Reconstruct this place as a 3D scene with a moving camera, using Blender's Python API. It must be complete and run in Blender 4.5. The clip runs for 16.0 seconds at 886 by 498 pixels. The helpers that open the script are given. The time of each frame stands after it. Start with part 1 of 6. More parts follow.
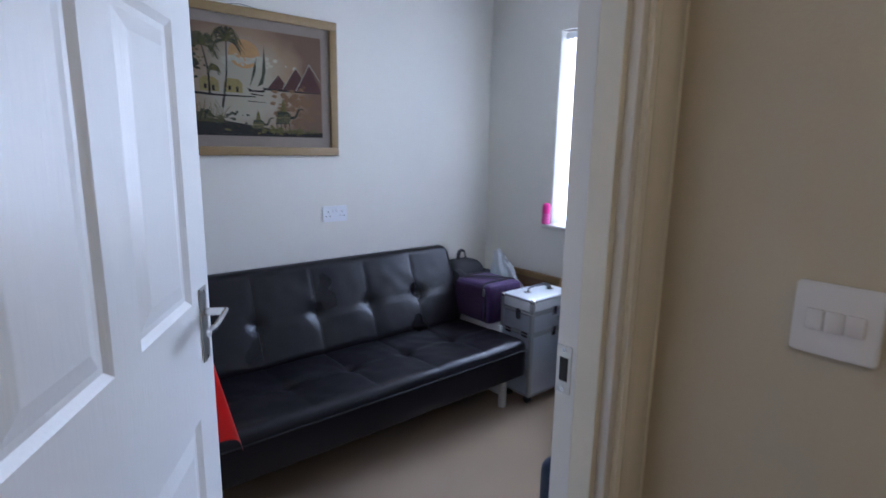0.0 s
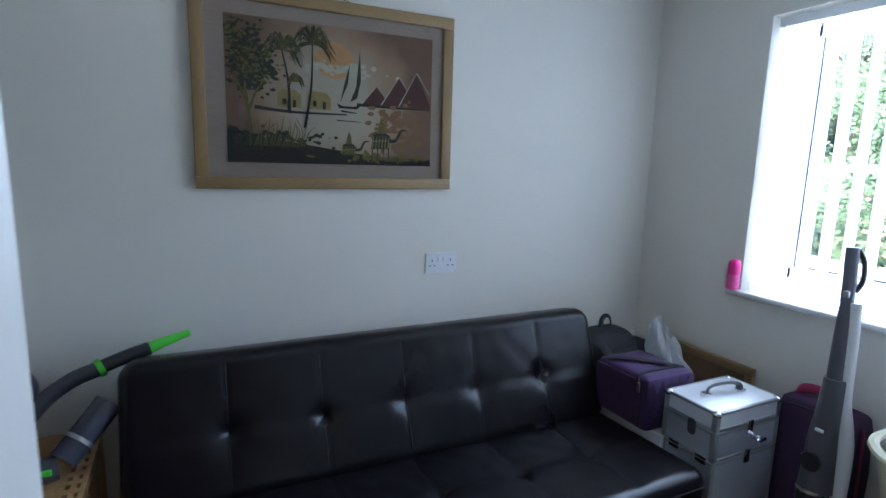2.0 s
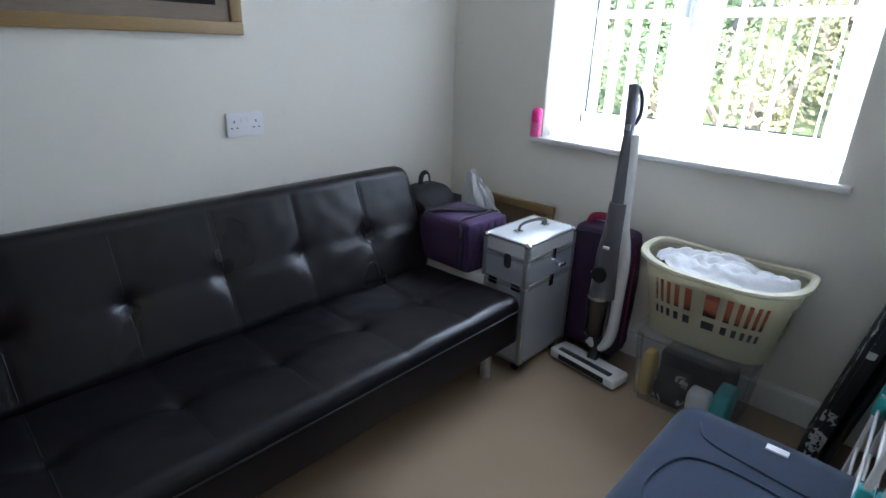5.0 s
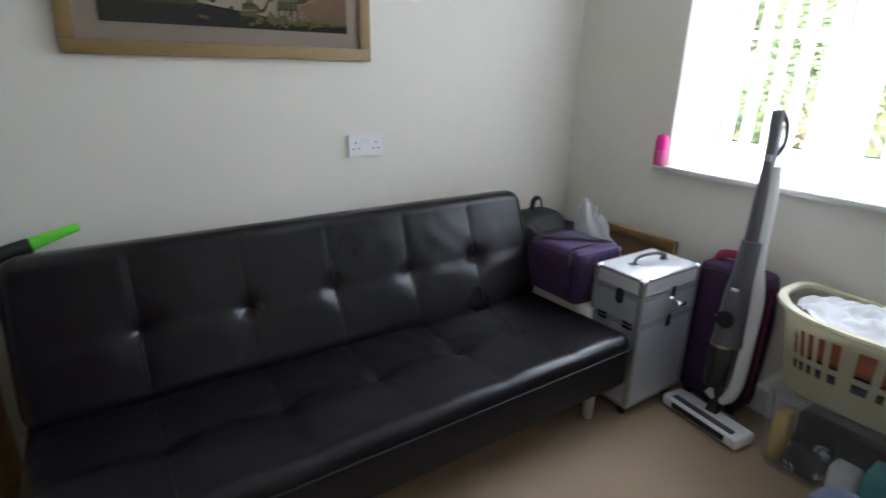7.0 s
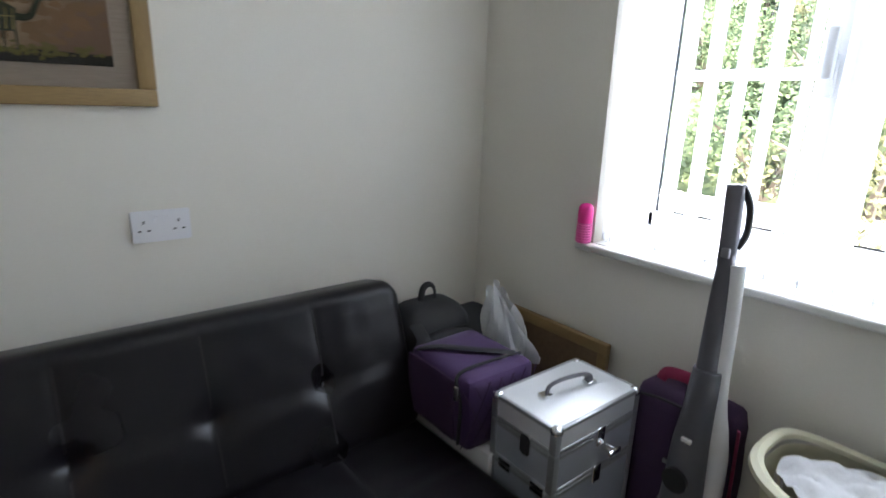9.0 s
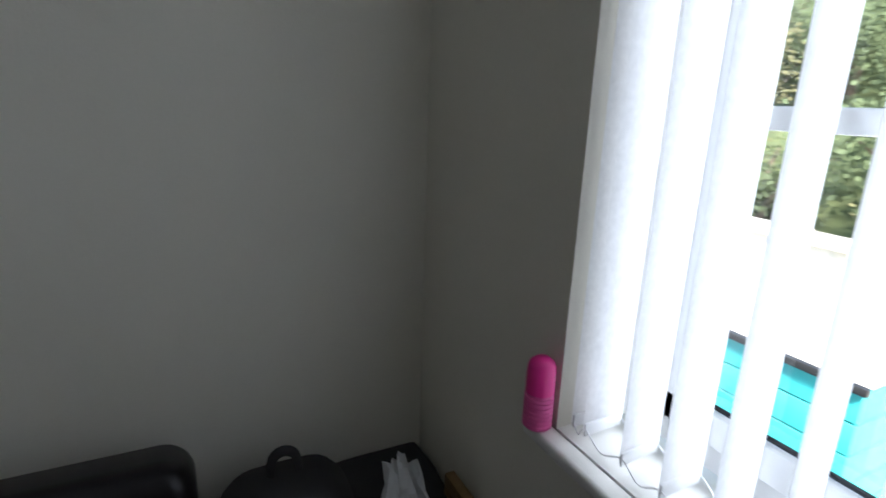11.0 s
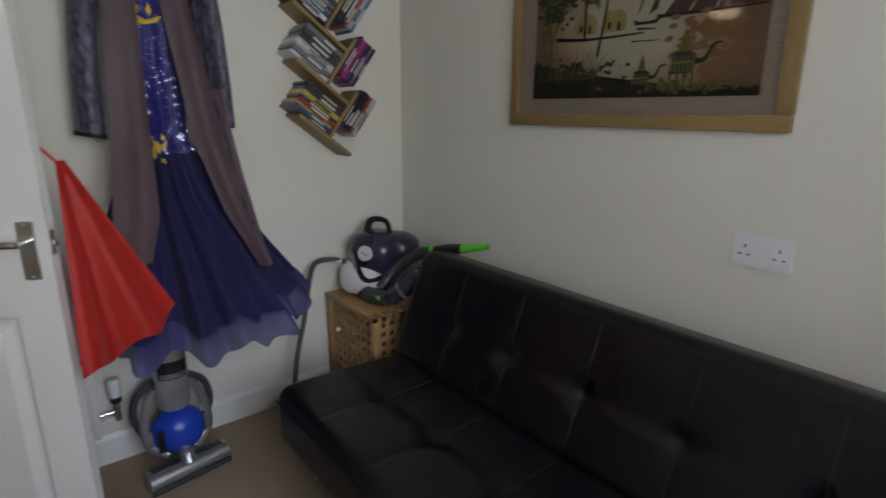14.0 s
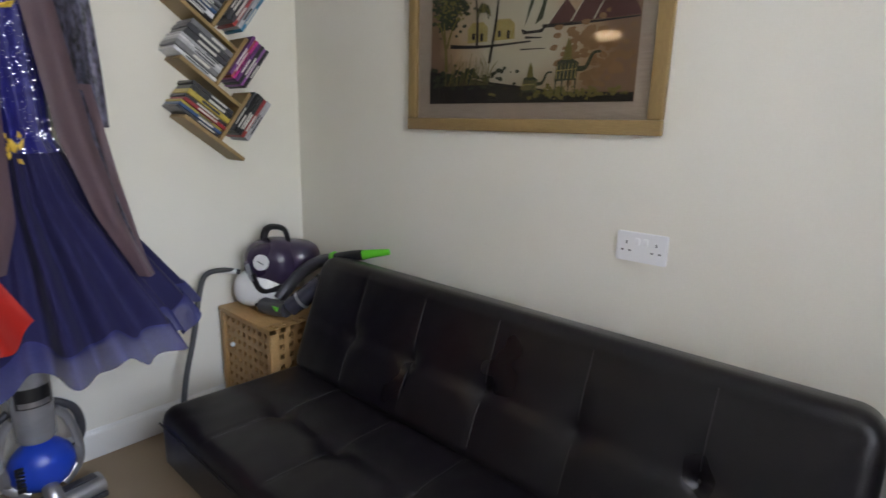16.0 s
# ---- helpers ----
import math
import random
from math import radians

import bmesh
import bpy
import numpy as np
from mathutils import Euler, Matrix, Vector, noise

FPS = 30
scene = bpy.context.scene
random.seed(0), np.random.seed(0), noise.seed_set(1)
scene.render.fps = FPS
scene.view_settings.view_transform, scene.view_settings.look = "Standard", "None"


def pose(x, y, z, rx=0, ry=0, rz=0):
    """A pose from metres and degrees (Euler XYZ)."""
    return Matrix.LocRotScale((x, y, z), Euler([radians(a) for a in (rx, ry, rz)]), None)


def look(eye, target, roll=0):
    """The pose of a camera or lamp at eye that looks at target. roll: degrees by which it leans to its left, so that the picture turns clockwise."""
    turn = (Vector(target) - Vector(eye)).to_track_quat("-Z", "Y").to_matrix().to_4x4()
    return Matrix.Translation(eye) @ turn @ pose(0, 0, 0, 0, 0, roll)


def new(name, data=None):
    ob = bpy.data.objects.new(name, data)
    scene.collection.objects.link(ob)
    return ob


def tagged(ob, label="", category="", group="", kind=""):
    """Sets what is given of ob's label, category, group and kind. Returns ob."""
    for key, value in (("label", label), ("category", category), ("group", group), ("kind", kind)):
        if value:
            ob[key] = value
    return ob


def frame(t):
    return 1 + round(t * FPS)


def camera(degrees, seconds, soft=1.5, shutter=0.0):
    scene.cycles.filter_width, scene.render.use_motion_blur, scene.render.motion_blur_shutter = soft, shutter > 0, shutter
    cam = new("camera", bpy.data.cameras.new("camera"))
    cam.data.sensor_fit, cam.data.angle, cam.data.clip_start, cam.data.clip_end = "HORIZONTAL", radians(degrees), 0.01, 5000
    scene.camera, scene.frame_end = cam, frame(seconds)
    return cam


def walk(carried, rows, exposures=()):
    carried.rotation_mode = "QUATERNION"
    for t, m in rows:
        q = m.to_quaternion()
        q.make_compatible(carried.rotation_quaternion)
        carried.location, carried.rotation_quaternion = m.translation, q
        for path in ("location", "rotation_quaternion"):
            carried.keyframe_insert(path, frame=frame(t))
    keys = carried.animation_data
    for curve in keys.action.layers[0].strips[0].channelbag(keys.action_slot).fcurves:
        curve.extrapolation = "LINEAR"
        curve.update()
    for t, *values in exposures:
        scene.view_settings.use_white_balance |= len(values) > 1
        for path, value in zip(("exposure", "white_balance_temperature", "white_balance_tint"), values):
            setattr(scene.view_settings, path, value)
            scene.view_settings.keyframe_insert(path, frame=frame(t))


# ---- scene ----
cam = camera(79.8, 16.0, shutter=0.4)
PATH = [
    (0, (0.359, -2.605, 1.359), (1.618, -1.098, 0.979), 1.0),
    (0.5, (0.523, -2.528, 1.364), (1.552, -0.847, 1.026), 0.6),
    (1, (0.638, -2.371, 1.422), (1.445, -0.583, 1.032), 1.5),
    (1.5, (0.692, -2.178, 1.411), (1.496, -0.381, 1.06), 1.6),
    (2, (0.788, -2.01, 1.415), (1.65, -0.235, 1.088), 1.6),
    (2.5, (0.814, -1.94, 1.388), (1.654, -0.157, 1.047), 1.7),
    (3, (0.794, -1.905, 1.387), (1.674, -0.164, 0.949), 1.9),
    (3.5, (0.78, -1.897, 1.384), (1.831, -0.298, 0.801), 2.4),
    (4, (0.778, -1.91, 1.368), (1.973, -0.496, 0.611), 2.7),
    (4.2, (0.776, -1.915, 1.34), (2.029, -0.56, 0.57), 2.5),
    (6.3, (0.83, -1.98, 1.272), (2.231, -0.713, 0.615), 0.9),
    (6.5, (0.809, -1.945, 1.288), (2.171, -0.634, 0.637), 1.3),
    (7, (0.828, -1.931, 1.287), (1.89, -0.366, 0.637), 1.3),
    (7.5, (0.856, -1.929, 1.304), (1.791, -0.29, 0.639), 1.9),
    (8, (0.983, -1.832, 1.274), (2.087, -0.256, 0.728), 2.1),
    (8.2, (1.07, -1.80, 1.28), (2.266, -0.290, 0.756), 1.7),
    (10.5, (2.225, -1.193, 1.425), (3.374, 0.351, 0.881), 2.4),
    (11, (2.381, -1.185, 1.434), (3.242, 0.54, 0.903), 2.1),
    (11.5, (2.474, -1.224, 1.431), (2.834, 0.675, 0.917), 0.5),
    (12, (2.439, -1.321, 1.377), (2.31, 0.615, 0.891), 0.7),
    (12.5, (2.418, -1.411, 1.377), (2.014, 0.487, 0.891), 0.8),
    (13, (2.371, -1.44, 1.382), (1.544, 0.307, 0.869), 0.3),
    (13.5, (2.317, -1.484, 1.372), (1.079, 0.003, 0.866), -0.0),
    (14, (2.285, -1.525, 1.351), (0.776, -0.314, 0.844), 0.3),
    (14.5, (2.284, -1.525, 1.344), (0.664, -0.461, 0.853), 0.4),
    (15, (2.308, -1.497, 1.344), (0.714, -0.39, 0.862), 0.6),
    (15.5, (2.314, -1.506, 1.326), (0.859, -0.212, 0.867), 1.2),
    (16, (2.305, -1.493, 1.311), (1.018, -0.03, 0.862), 1.4),
]
walk(cam, [(t, look(eye, target, roll)) for t, eye, target, roll in PATH], exposures=[
    (0, 4.3, 5500, 17), (1.5, 4.05, 5450, 11), (2.5, 4.0, 5450, 7), (4.2, 4.1, 5750, 8), (6.3, 4.4, 6500, 10), (8.2, 4.4, 6700, 10), (10.5, 2.55, 6700, 8),
    (11.0, 2.4, 6700, 8), (11.5, 2.2, 7000, 8), (12.0, 2.1, 7400, 10), (12.5, 2.35, 7700, 12), (13.5, 3.2, 7500, 13), (14.0, 3.6, 7200, 13), (14.5, 3.8, 7350, 13), (16, 4.3, 7250, 13)])

# ---- light ----
world = bpy.data.worlds.new("sky")
scene.world = world
world.use_nodes = True
wn = world.node_tree
sky = wn.nodes.new("ShaderNodeTexSky")
sky.sky_type = "NISHITA"
sky.sun_disc = False
sky.sun_elevation, sky.sun_rotation = radians(52), radians(208)
wn.nodes["Background"].inputs["Strength"].default_value = 0.15
wn.links.new(sky.outputs[0], wn.nodes["Background"].inputs["Color"])
sun = new("sun", bpy.data.lights.new("sun", "SUN"))
sun.data.energy, sun.data.angle, sun.data.color = 5.0, radians(14), (1.0, 0.96, 0.91)
sun.matrix_world = look((0, 0, 0), (0.35, 0.65, -0.82))
# the sky's light in the window opening
daylight = new("daylight", bpy.data.lights.new("daylight", "AREA"))
daylight.data.shape, daylight.data.size, daylight.data.size_y = "RECTANGLE", 1.13, 1.06
daylight.data.energy, daylight.data.color = 2.4, (0.76, 0.85, 1.0)
daylight.matrix_world = look((3.0205, -1.14, 1.45), (2.02, -1.14, 1.45))


# ---- small builders ----
BASE = {}


def mat(name, color, rough=0.6, metal=0.0, grain=30.0, var=0.08, bump=0.1, coat=0.0, stretch=(1, 1, 1), alpha=1.0, sheen=0.0, blotch=0.06, trans=0.0, spec=0.5):
    m = bpy.data.materials.new(name)
    m.use_nodes = True
    nt = m.node_tree
    b = nt.nodes["Principled BSDF"]
    tc = nt.nodes.new("ShaderNodeTexCoord")
    mp = nt.nodes.new("ShaderNodeMapping")
    mp.inputs["Scale"].default_value = stretch
    nt.links.new(tc.outputs["Object"], mp.inputs[0])
    n1 = nt.nodes.new("ShaderNodeTexNoise")
    n1.inputs["Scale"].default_value, n1.inputs["Detail"].default_value = grain, 5
    n2 = nt.nodes.new("ShaderNodeTexNoise")
    n2.inputs["Scale"].default_value, n2.inputs["Detail"].default_value = 2.3, 3
    nt.links.new(mp.outputs[0], n1.inputs["Vector"])
    nt.links.new(tc.outputs["Object"], n2.inputs["Vector"])
    info = nt.nodes.new("ShaderNodeObjectInfo")
    add = nt.nodes.new("ShaderNodeMath")
    add.operation = "MULTIPLY_ADD"
    add.inputs[1].default_value = 2 * var
    add.inputs[2].default_value = 1 - var
    nt.links.new(n1.outputs["Fac"], add.inputs[0])
    add2 = nt.nodes.new("ShaderNodeMath")
    add2.operation = "MULTIPLY_ADD"
    add2.inputs[1].default_value = 2 * blotch
    add2.inputs[2].default_value = -blotch
    nt.links.new(n2.outputs["Fac"], add2.inputs[0])
    tot = nt.nodes.new("ShaderNodeMath")
    nt.links.new(add.outputs[0], tot.inputs[0])
    nt.links.new(add2.outputs[0], tot.inputs[1])
    hsv = nt.nodes.new("ShaderNodeHueSaturation")
    hsv.inputs["Color"].default_value = (*color, 1)
    nt.links.new(tot.outputs[0], hsv.inputs["Value"])
    nt.links.new(hsv.outputs[0], b.inputs["Base Color"])
    b.inputs["Metallic"].default_value = metal
    rr = nt.nodes.new("ShaderNodeMath")
    rr.operation = "MULTIPLY_ADD"
    rr.inputs[1].default_value, rr.inputs[2].default_value = 0.16, max(rough - 0.08, 0.02)
    nt.links.new(n2.outputs["Fac"], rr.inputs[0])
    nt.links.new(rr.outputs[0], b.inputs["Roughness"])
    b.inputs["Coat Weight"].default_value = coat
    b.inputs["Sheen Weight"].default_value = sheen
    b.inputs["Alpha"].default_value = alpha
    b.inputs["Transmission Weight"].default_value = trans
    b.inputs["Specular IOR Level"].default_value = spec
    if bump:
        bp = nt.nodes.new("ShaderNodeBump")
        bp.inputs["Strength"].default_value, bp.inputs["Distance"].default_value = bump, 0.004
        nt.links.new(n1.outputs["Fac"], bp.inputs["Height"])
        nt.links.new(bp.outputs[0], b.inputs["Normal"])
    return m


def clear(name, tint=(0.95, 0.97, 0.97), ior=1.45):
    """Thin clear pane: see-through, with a mirror gloss that grows at a slant."""
    m = bpy.data.materials.new(name)
    m.use_nodes = True
    nt = m.node_tree
    nt.nodes.remove(nt.nodes["Principled BSDF"])
    t, g = nt.nodes.new("ShaderNodeBsdfTransparent"), nt.nodes.new("ShaderNodeBsdfGlossy")
    t.inputs[0].default_value = (*tint, 1)
    g.inputs["Roughness"].default_value = 0.03
    f, mx = nt.nodes.new("ShaderNodeFresnel"), nt.nodes.new("ShaderNodeMixShader")
    f.inputs["IOR"].default_value = ior
    nt.links.new(f.outputs[0], mx.inputs[0])
    nt.links.new(t.outputs[0], mx.inputs[1])
    nt.links.new(g.outputs[0], mx.inputs[2])
    nt.links.new(mx.outputs[0], nt.nodes["Material Output"].inputs[0])
    return m


def sheer(name, color, through_light=0.5, see=0.0, rough=0.8):
    """Cloth that lets light through, and shows what is behind it by the share 'see'."""
    m = bpy.data.materials.new(name)
    m.use_nodes = True
    nt = m.node_tree
    nt.nodes.remove(nt.nodes["Principled BSDF"])
    d, tl = nt.nodes.new("ShaderNodeBsdfDiffuse"), nt.nodes.new("ShaderNodeBsdfTranslucent")
    tc = nt.nodes.new("ShaderNodeTexCoord")
    n = nt.nodes.new("ShaderNodeTexNoise")
    n.inputs["Scale"].default_value = 90
    nt.links.new(tc.outputs["Object"], n.inputs["Vector"])
    h = nt.nodes.new("ShaderNodeHueSaturation")
    h.inputs["Color"].default_value = (*color, 1)
    ma = nt.nodes.new("ShaderNodeMath")
    ma.operation = "MULTIPLY_ADD"
    ma.inputs[1].default_value, ma.inputs[2].default_value = 0.2, 0.9
    nt.links.new(n.outputs["Fac"], ma.inputs[0])
    nt.links.new(ma.outputs[0], h.inputs["Value"])
    nt.links.new(h.outputs[0], d.inputs[0])
    nt.links.new(h.outputs[0], tl.inputs[0])
    mx = nt.nodes.new("ShaderNodeMixShader")
    mx.inputs[0].default_value = through_light
    nt.links.new(d.outputs[0], mx.inputs[1])
    nt.links.new(tl.outputs[0], mx.inputs[2])
    last = mx
    if see:
        tr, m2 = nt.nodes.new("ShaderNodeBsdfTransparent"), nt.nodes.new("ShaderNodeMixShader")
        m2.inputs[0].default_value = see
        nt.links.new(mx.outputs[0], m2.inputs[1])
        nt.links.new(tr.outputs[0], m2.inputs[2])
        last = m2
    nt.links.new(last.outputs[0], nt.nodes["Material Output"].inputs[0])
    return m


def glow(name, color, strength):
    m = bpy.data.materials.new(name)
    m.use_nodes = True
    b = m.node_tree.nodes["Principled BSDF"]
    b.inputs["Base Color"].default_value = (*color, 1)
    b.inputs["Emission Color"].default_value = (*color, 1)
    b.inputs["Emission Strength"].default_value = strength
    return m


def thing(name, at, label, category, group="", kind=""):
    e = new(name)
    e.location = at
    e.empty_display_size = 0.05
    BASE[e.name] = Vector(at)
    return tagged(e, label, category, group, kind)


def part(name, bm, material, parent=None, label="", smooth=True, kind=""):
    """Links a bmesh, given in world coordinates, as one mesh object under a thing or a part."""
    me = bpy.data.meshes.new(name)
    if parent is not None:
        p = BASE[parent.name]
        bmesh.ops.translate(bm, verts=bm.verts, vec=-p)
    bm.normal_update()
    bm.to_mesh(me)
    bm.free()
    if smooth:
        me.polygons.foreach_set("use_smooth", [True] * len(me.polygons))
        me.set_sharp_from_angle(angle=radians(40))
    me.materials.append(material)
    ob = new(name, me)
    if parent is not None:
        ob.parent = parent
        BASE[ob.name] = p
    return tagged(ob, label, "", "", kind)


def structure(name, bm, material, label, category, smooth=False):
    ob = part(name, bm, material, None, label, smooth, "structure")
    BASE[ob.name] = Vector((0, 0, 0))
    return tagged(ob, category=category)


def solo(name, bm, material, label, category, at=(0, 0, 0), smooth=True, group=""):
    """A thing that is one mesh."""
    bmesh.ops.translate(bm, verts=bm.verts, vec=-Vector(at))
    ob = part(name, bm, material, None, label, smooth)
    ob.location = at
    BASE[ob.name] = Vector(at)
    return tagged(ob, "", category, group)


def box(x0, y0, z0, x1, y1, z1, bevel=0.0, seg=2, m=None, bm=None):
    b = bmesh.new()
    bmesh.ops.create_cube(b, size=1)
    bmesh.ops.scale(b, verts=b.verts, vec=(x1 - x0, y1 - y0, z1 - z0))
    bmesh.ops.translate(b, verts=b.verts, vec=((x0 + x1) / 2, (y0 + y1) / 2, (z0 + z1) / 2))
    if bevel:
        bmesh.ops.bevel(b, geom=b.edges[:], offset=bevel, segments=seg, affect="EDGES", profile=0.5)
    if m is not None:
        b.transform(m)
    return merge(bm, b)


def merge(bm, b):
    if bm is None:
        return b
    me = bpy.data.meshes.new("tmp")
    b.to_mesh(me)
    b.free()
    bm.from_mesh(me)
    bpy.data.meshes.remove(me)
    return bm


def rod(a, c, r, r2=None, n=14, bm=None, bevel=0.0):
    a, c = Vector(a), Vector(c)
    b = bmesh.new()
    bmesh.ops.create_cone(b, cap_ends=True, segments=n, radius1=r, radius2=r if r2 is None else r2, depth=(c - a).length)
    if bevel:
        bmesh.ops.bevel(b, geom=[e for e in b.edges if abs(e.verts[0].co.z - e.verts[1].co.z) < 1e-6], offset=bevel, segments=2, affect="EDGES")
    b.transform(Matrix.Translation((a + c) / 2) @ (c - a).to_track_quat("Z", "Y").to_matrix().to_4x4())
    return merge(bm, b)


def ball(c, r, scale=(1, 1, 1), bm=None, n=20):
    b = bmesh.new()
    bmesh.ops.create_uvsphere(b, u_segments=n, v_segments=n // 2 + 2, radius=r)
    b.transform(Matrix.Translation(c) @ Matrix.Diagonal((*scale, 1)))
    return merge(bm, b)


def lathe(profile, at=(0, 0, 0), n=28, m=None, bm=None):
    """profile: (radius, height) from bottom to top."""
    b = bmesh.new()
    rings = [[b.verts.new((r * math.cos(2 * math.pi * i / n), r * math.sin(2 * math.pi * i / n), z)) for i in range(n)] for r, z in profile]
    for lo, hi in zip(rings, rings[1:]):
        for i in range(n):
            b.faces.new((lo[i], lo[(i + 1) % n], hi[(i + 1) % n], hi[i]))
    if profile[0][0] > 1e-4:
        b.faces.new(rings[0][::-1])
    if profile[-1][0] > 1e-4:
        b.faces.new(rings[-1])
    if m is not None:
        b.transform(m)
    bmesh.ops.translate(b, verts=b.verts, vec=at)
    return merge(bm, b)


def smooth_line(pts, steps=8):
    pts = [Vector(p) for p in pts]
    out = []
    for i in range(len(pts) - 1):
        p0, p1, p2, p3 = pts[max(i - 1, 0)], pts[i], pts[i + 1], pts[min(i + 2, len(pts) - 1)]
        for s in range(steps):
            t = s / steps
            out.append(0.5 * (2 * p1 + (p2 - p0) * t + (2 * p0 - 5 * p1 + 4 * p2 - p3) * t * t + (3 * p1 - p0 - 3 * p2 + p3) * t ** 3))
    return out + [pts[-1]]


def tube(pts, r, n=10, bm=None, flat=(1, 1), closed=False, soft=True, radii=None):
    line = smooth_line(pts) if soft else [Vector(p) for p in pts]
    b = bmesh.new()
    rings = []
    side = None
    for i, p in enumerate(line):
        d = (line[min(i + 1, len(line) - 1)] - line[max(i - 1, 0)]).normalized()
        if side is None:
            side = d.orthogonal().normalized() if abs(d.z) > 0.9 else d.cross(Vector((0, 0, 1))).normalized()
        side = (side - d * side.dot(d)).normalized()
        up = side.cross(d)
        k = r if radii is None else radii[0] + (radii[1] - radii[0]) * i / (len(line) - 1)
        rings.append([b.verts.new(p + side * math.cos(2 * math.pi * j / n) * k * flat[0] + up * math.sin(2 * math.pi * j / n) * k * flat[1]) for j in range(n)])
    for lo, hi in zip(rings, rings[1:]):
        for j in range(n):
            b.faces.new((lo[j], lo[(j + 1) % n], hi[(j + 1) % n], hi[j]))
    b.faces.new(rings[0][::-1])
    b.faces.new(rings[-1])
    return merge(bm, b)


def slab(outline, depth, m=None, bm=None, bevel=0.0):
    """A flat outline in x, z, made thick towards +y."""
    b = bmesh.new()
    lo = [b.verts.new((x, 0, z)) for x, z in outline]
    hi = [b.verts.new((x, depth, z)) for x, z in outline]
    n = len(lo)
    b.faces.new(lo)
    b.faces.new(hi[::-1])
    for i in range(n):
        b.faces.new((lo[i], hi[i], hi[(i + 1) % n], lo[(i + 1) % n]))
    bmesh.ops.recalc_face_normals(b, faces=b.faces[:])
    if bevel:
        bmesh.ops.bevel(b, geom=[e for e in b.edges if abs(e.verts[0].co.y - e.verts[1].co.y) < 1e-6], offset=bevel, segments=2, affect="EDGES")
    if m is not None:
        b.transform(m)
    return merge(bm, b)


def sheet(f, nu, nv, thick=0.0, wrap=False):
    """A surface f(u, v) -> place, u and v from 0 to 1; thick gives it a back."""
    b = bmesh.new()
    g = [[b.verts.new(f(i / nu, j / nv)) for j in range(nv + 1)] for i in range(nu if wrap else nu + 1)]
    for i in range(nu):
        for j in range(nv):
            k = (i + 1) % nu if wrap else i + 1
            b.faces.new((g[i][j], g[k][j], g[k][j + 1], g[i][j + 1]))
    if thick:
        bmesh.ops.solidify(b, geom=b.faces[:], thickness=thick)
    return b


def rounded(w, h, r, n=6):
    """Outline of a rounded rectangle round 0, 0."""
    out = []
    for cx, cz, a in ((w / 2 - r, h / 2 - r, 0), (-w / 2 + r, h / 2 - r, 90), (-w / 2 + r, -h / 2 + r, 180), (w / 2 - r, -h / 2 + r, 270)):
        for i in range(n + 1):
            q = radians(a + 90 * i / n)
            out.append((cx + r * math.cos(q), cz + r * math.sin(q)))
    return out


# ---- materials ----
WALL = mat("cream_emulsion", (0.79, 0.76, 0.68), 0.75, grain=160, var=0.03, bump=0.12, blotch=0.04)
HALL = mat("hall_emulsion", (0.62, 0.56, 0.44), 0.75, grain=160, var=0.03, bump=0.12, blotch=0.04)
CEIL = mat("ceiling_paint", (0.82, 0.82, 0.80), 0.85, grain=90, var=0.03, bump=0.2)
GLOSS = mat("white_gloss_paint", (0.80, 0.79, 0.76), 0.33, grain=60, var=0.03, bump=0.05, stretch=(8, 8, 0.6))
DOORPAINT = mat("grained_door_paint", (0.80, 0.79, 0.76), 0.30, grain=34, var=0.03, bump=0.2, stretch=(9, 9, 0.5))
CREAMGLOSS = mat("cream_gloss_paint", (0.78, 0.74, 0.63), 0.35, grain=50, var=0.04, bump=0.05)
CARPET = mat("beige_carpet", (0.37, 0.275, 0.185), 0.95, grain=420, var=0.30, bump=0.9, sheen=0.05, blotch=0.12)
UPVC = mat("white_upvc", (0.84, 0.85, 0.86), 0.3, grain=40, var=0.01, bump=0.0, blotch=0.02)
PLASTIC = mat("white_plastic", (0.82, 0.82, 0.84), 0.3, grain=40, var=0.01, bump=0.0, blotch=0.02)
DARK = mat("dark_slot", (0.02, 0.02, 0.022), 0.6, var=0.05, bump=0)
LEATHER = mat("black_faux_leather", (0.0075, 0.0062, 0.0085), 0.30, grain=260, var=0.15, bump=0.12, blotch=0.15, spec=0.30)
PIPING = mat("black_piping", (0.009, 0.009, 0.010), 0.5, grain=200, var=0.1, bump=0.2)
CHROME = mat("chrome", (0.75, 0.76, 0.78), 0.16, 1.0, var=0.03, bump=0, blotch=0.03)
BRUSHED = mat("brushed_nickel", (0.55, 0.54, 0.50), 0.3, 1.0, grain=90, var=0.06, bump=0.05, stretch=(1, 1, 12))
ALU = mat("ribbed_aluminium", (0.56, 0.59, 0.65), 0.36, 0.55, grain=120, var=0.07, bump=0.15, stretch=(9, 9, 0.6))
# lid paler than the body: the window's reflection is put into its colour
ALULIT = mat("window_lit_dimpled_aluminium", (0.86, 0.88, 0.90), 0.36, 0.35, grain=260, var=0.05, bump=0.35)
OAK = mat("oak_frame", (0.29, 0.19, 0.078), 0.5, grain=22, var=0.22, bump=0.15, stretch=(2, 14, 14))
OAKV = mat("oak_upright", (0.29, 0.19, 0.078), 0.5, grain=22, var=0.22, bump=0.15, stretch=(14, 14, 2))
ACACIA = mat("oiled_acacia", (0.40, 0.235, 0.095), 0.5, grain=16, var=0.30, bump=0.15, stretch=(2, 10, 10))
PINK = mat("pink_plastic", (0.85, 0.035, 0.30), 0.35, var=0.02, bump=0)
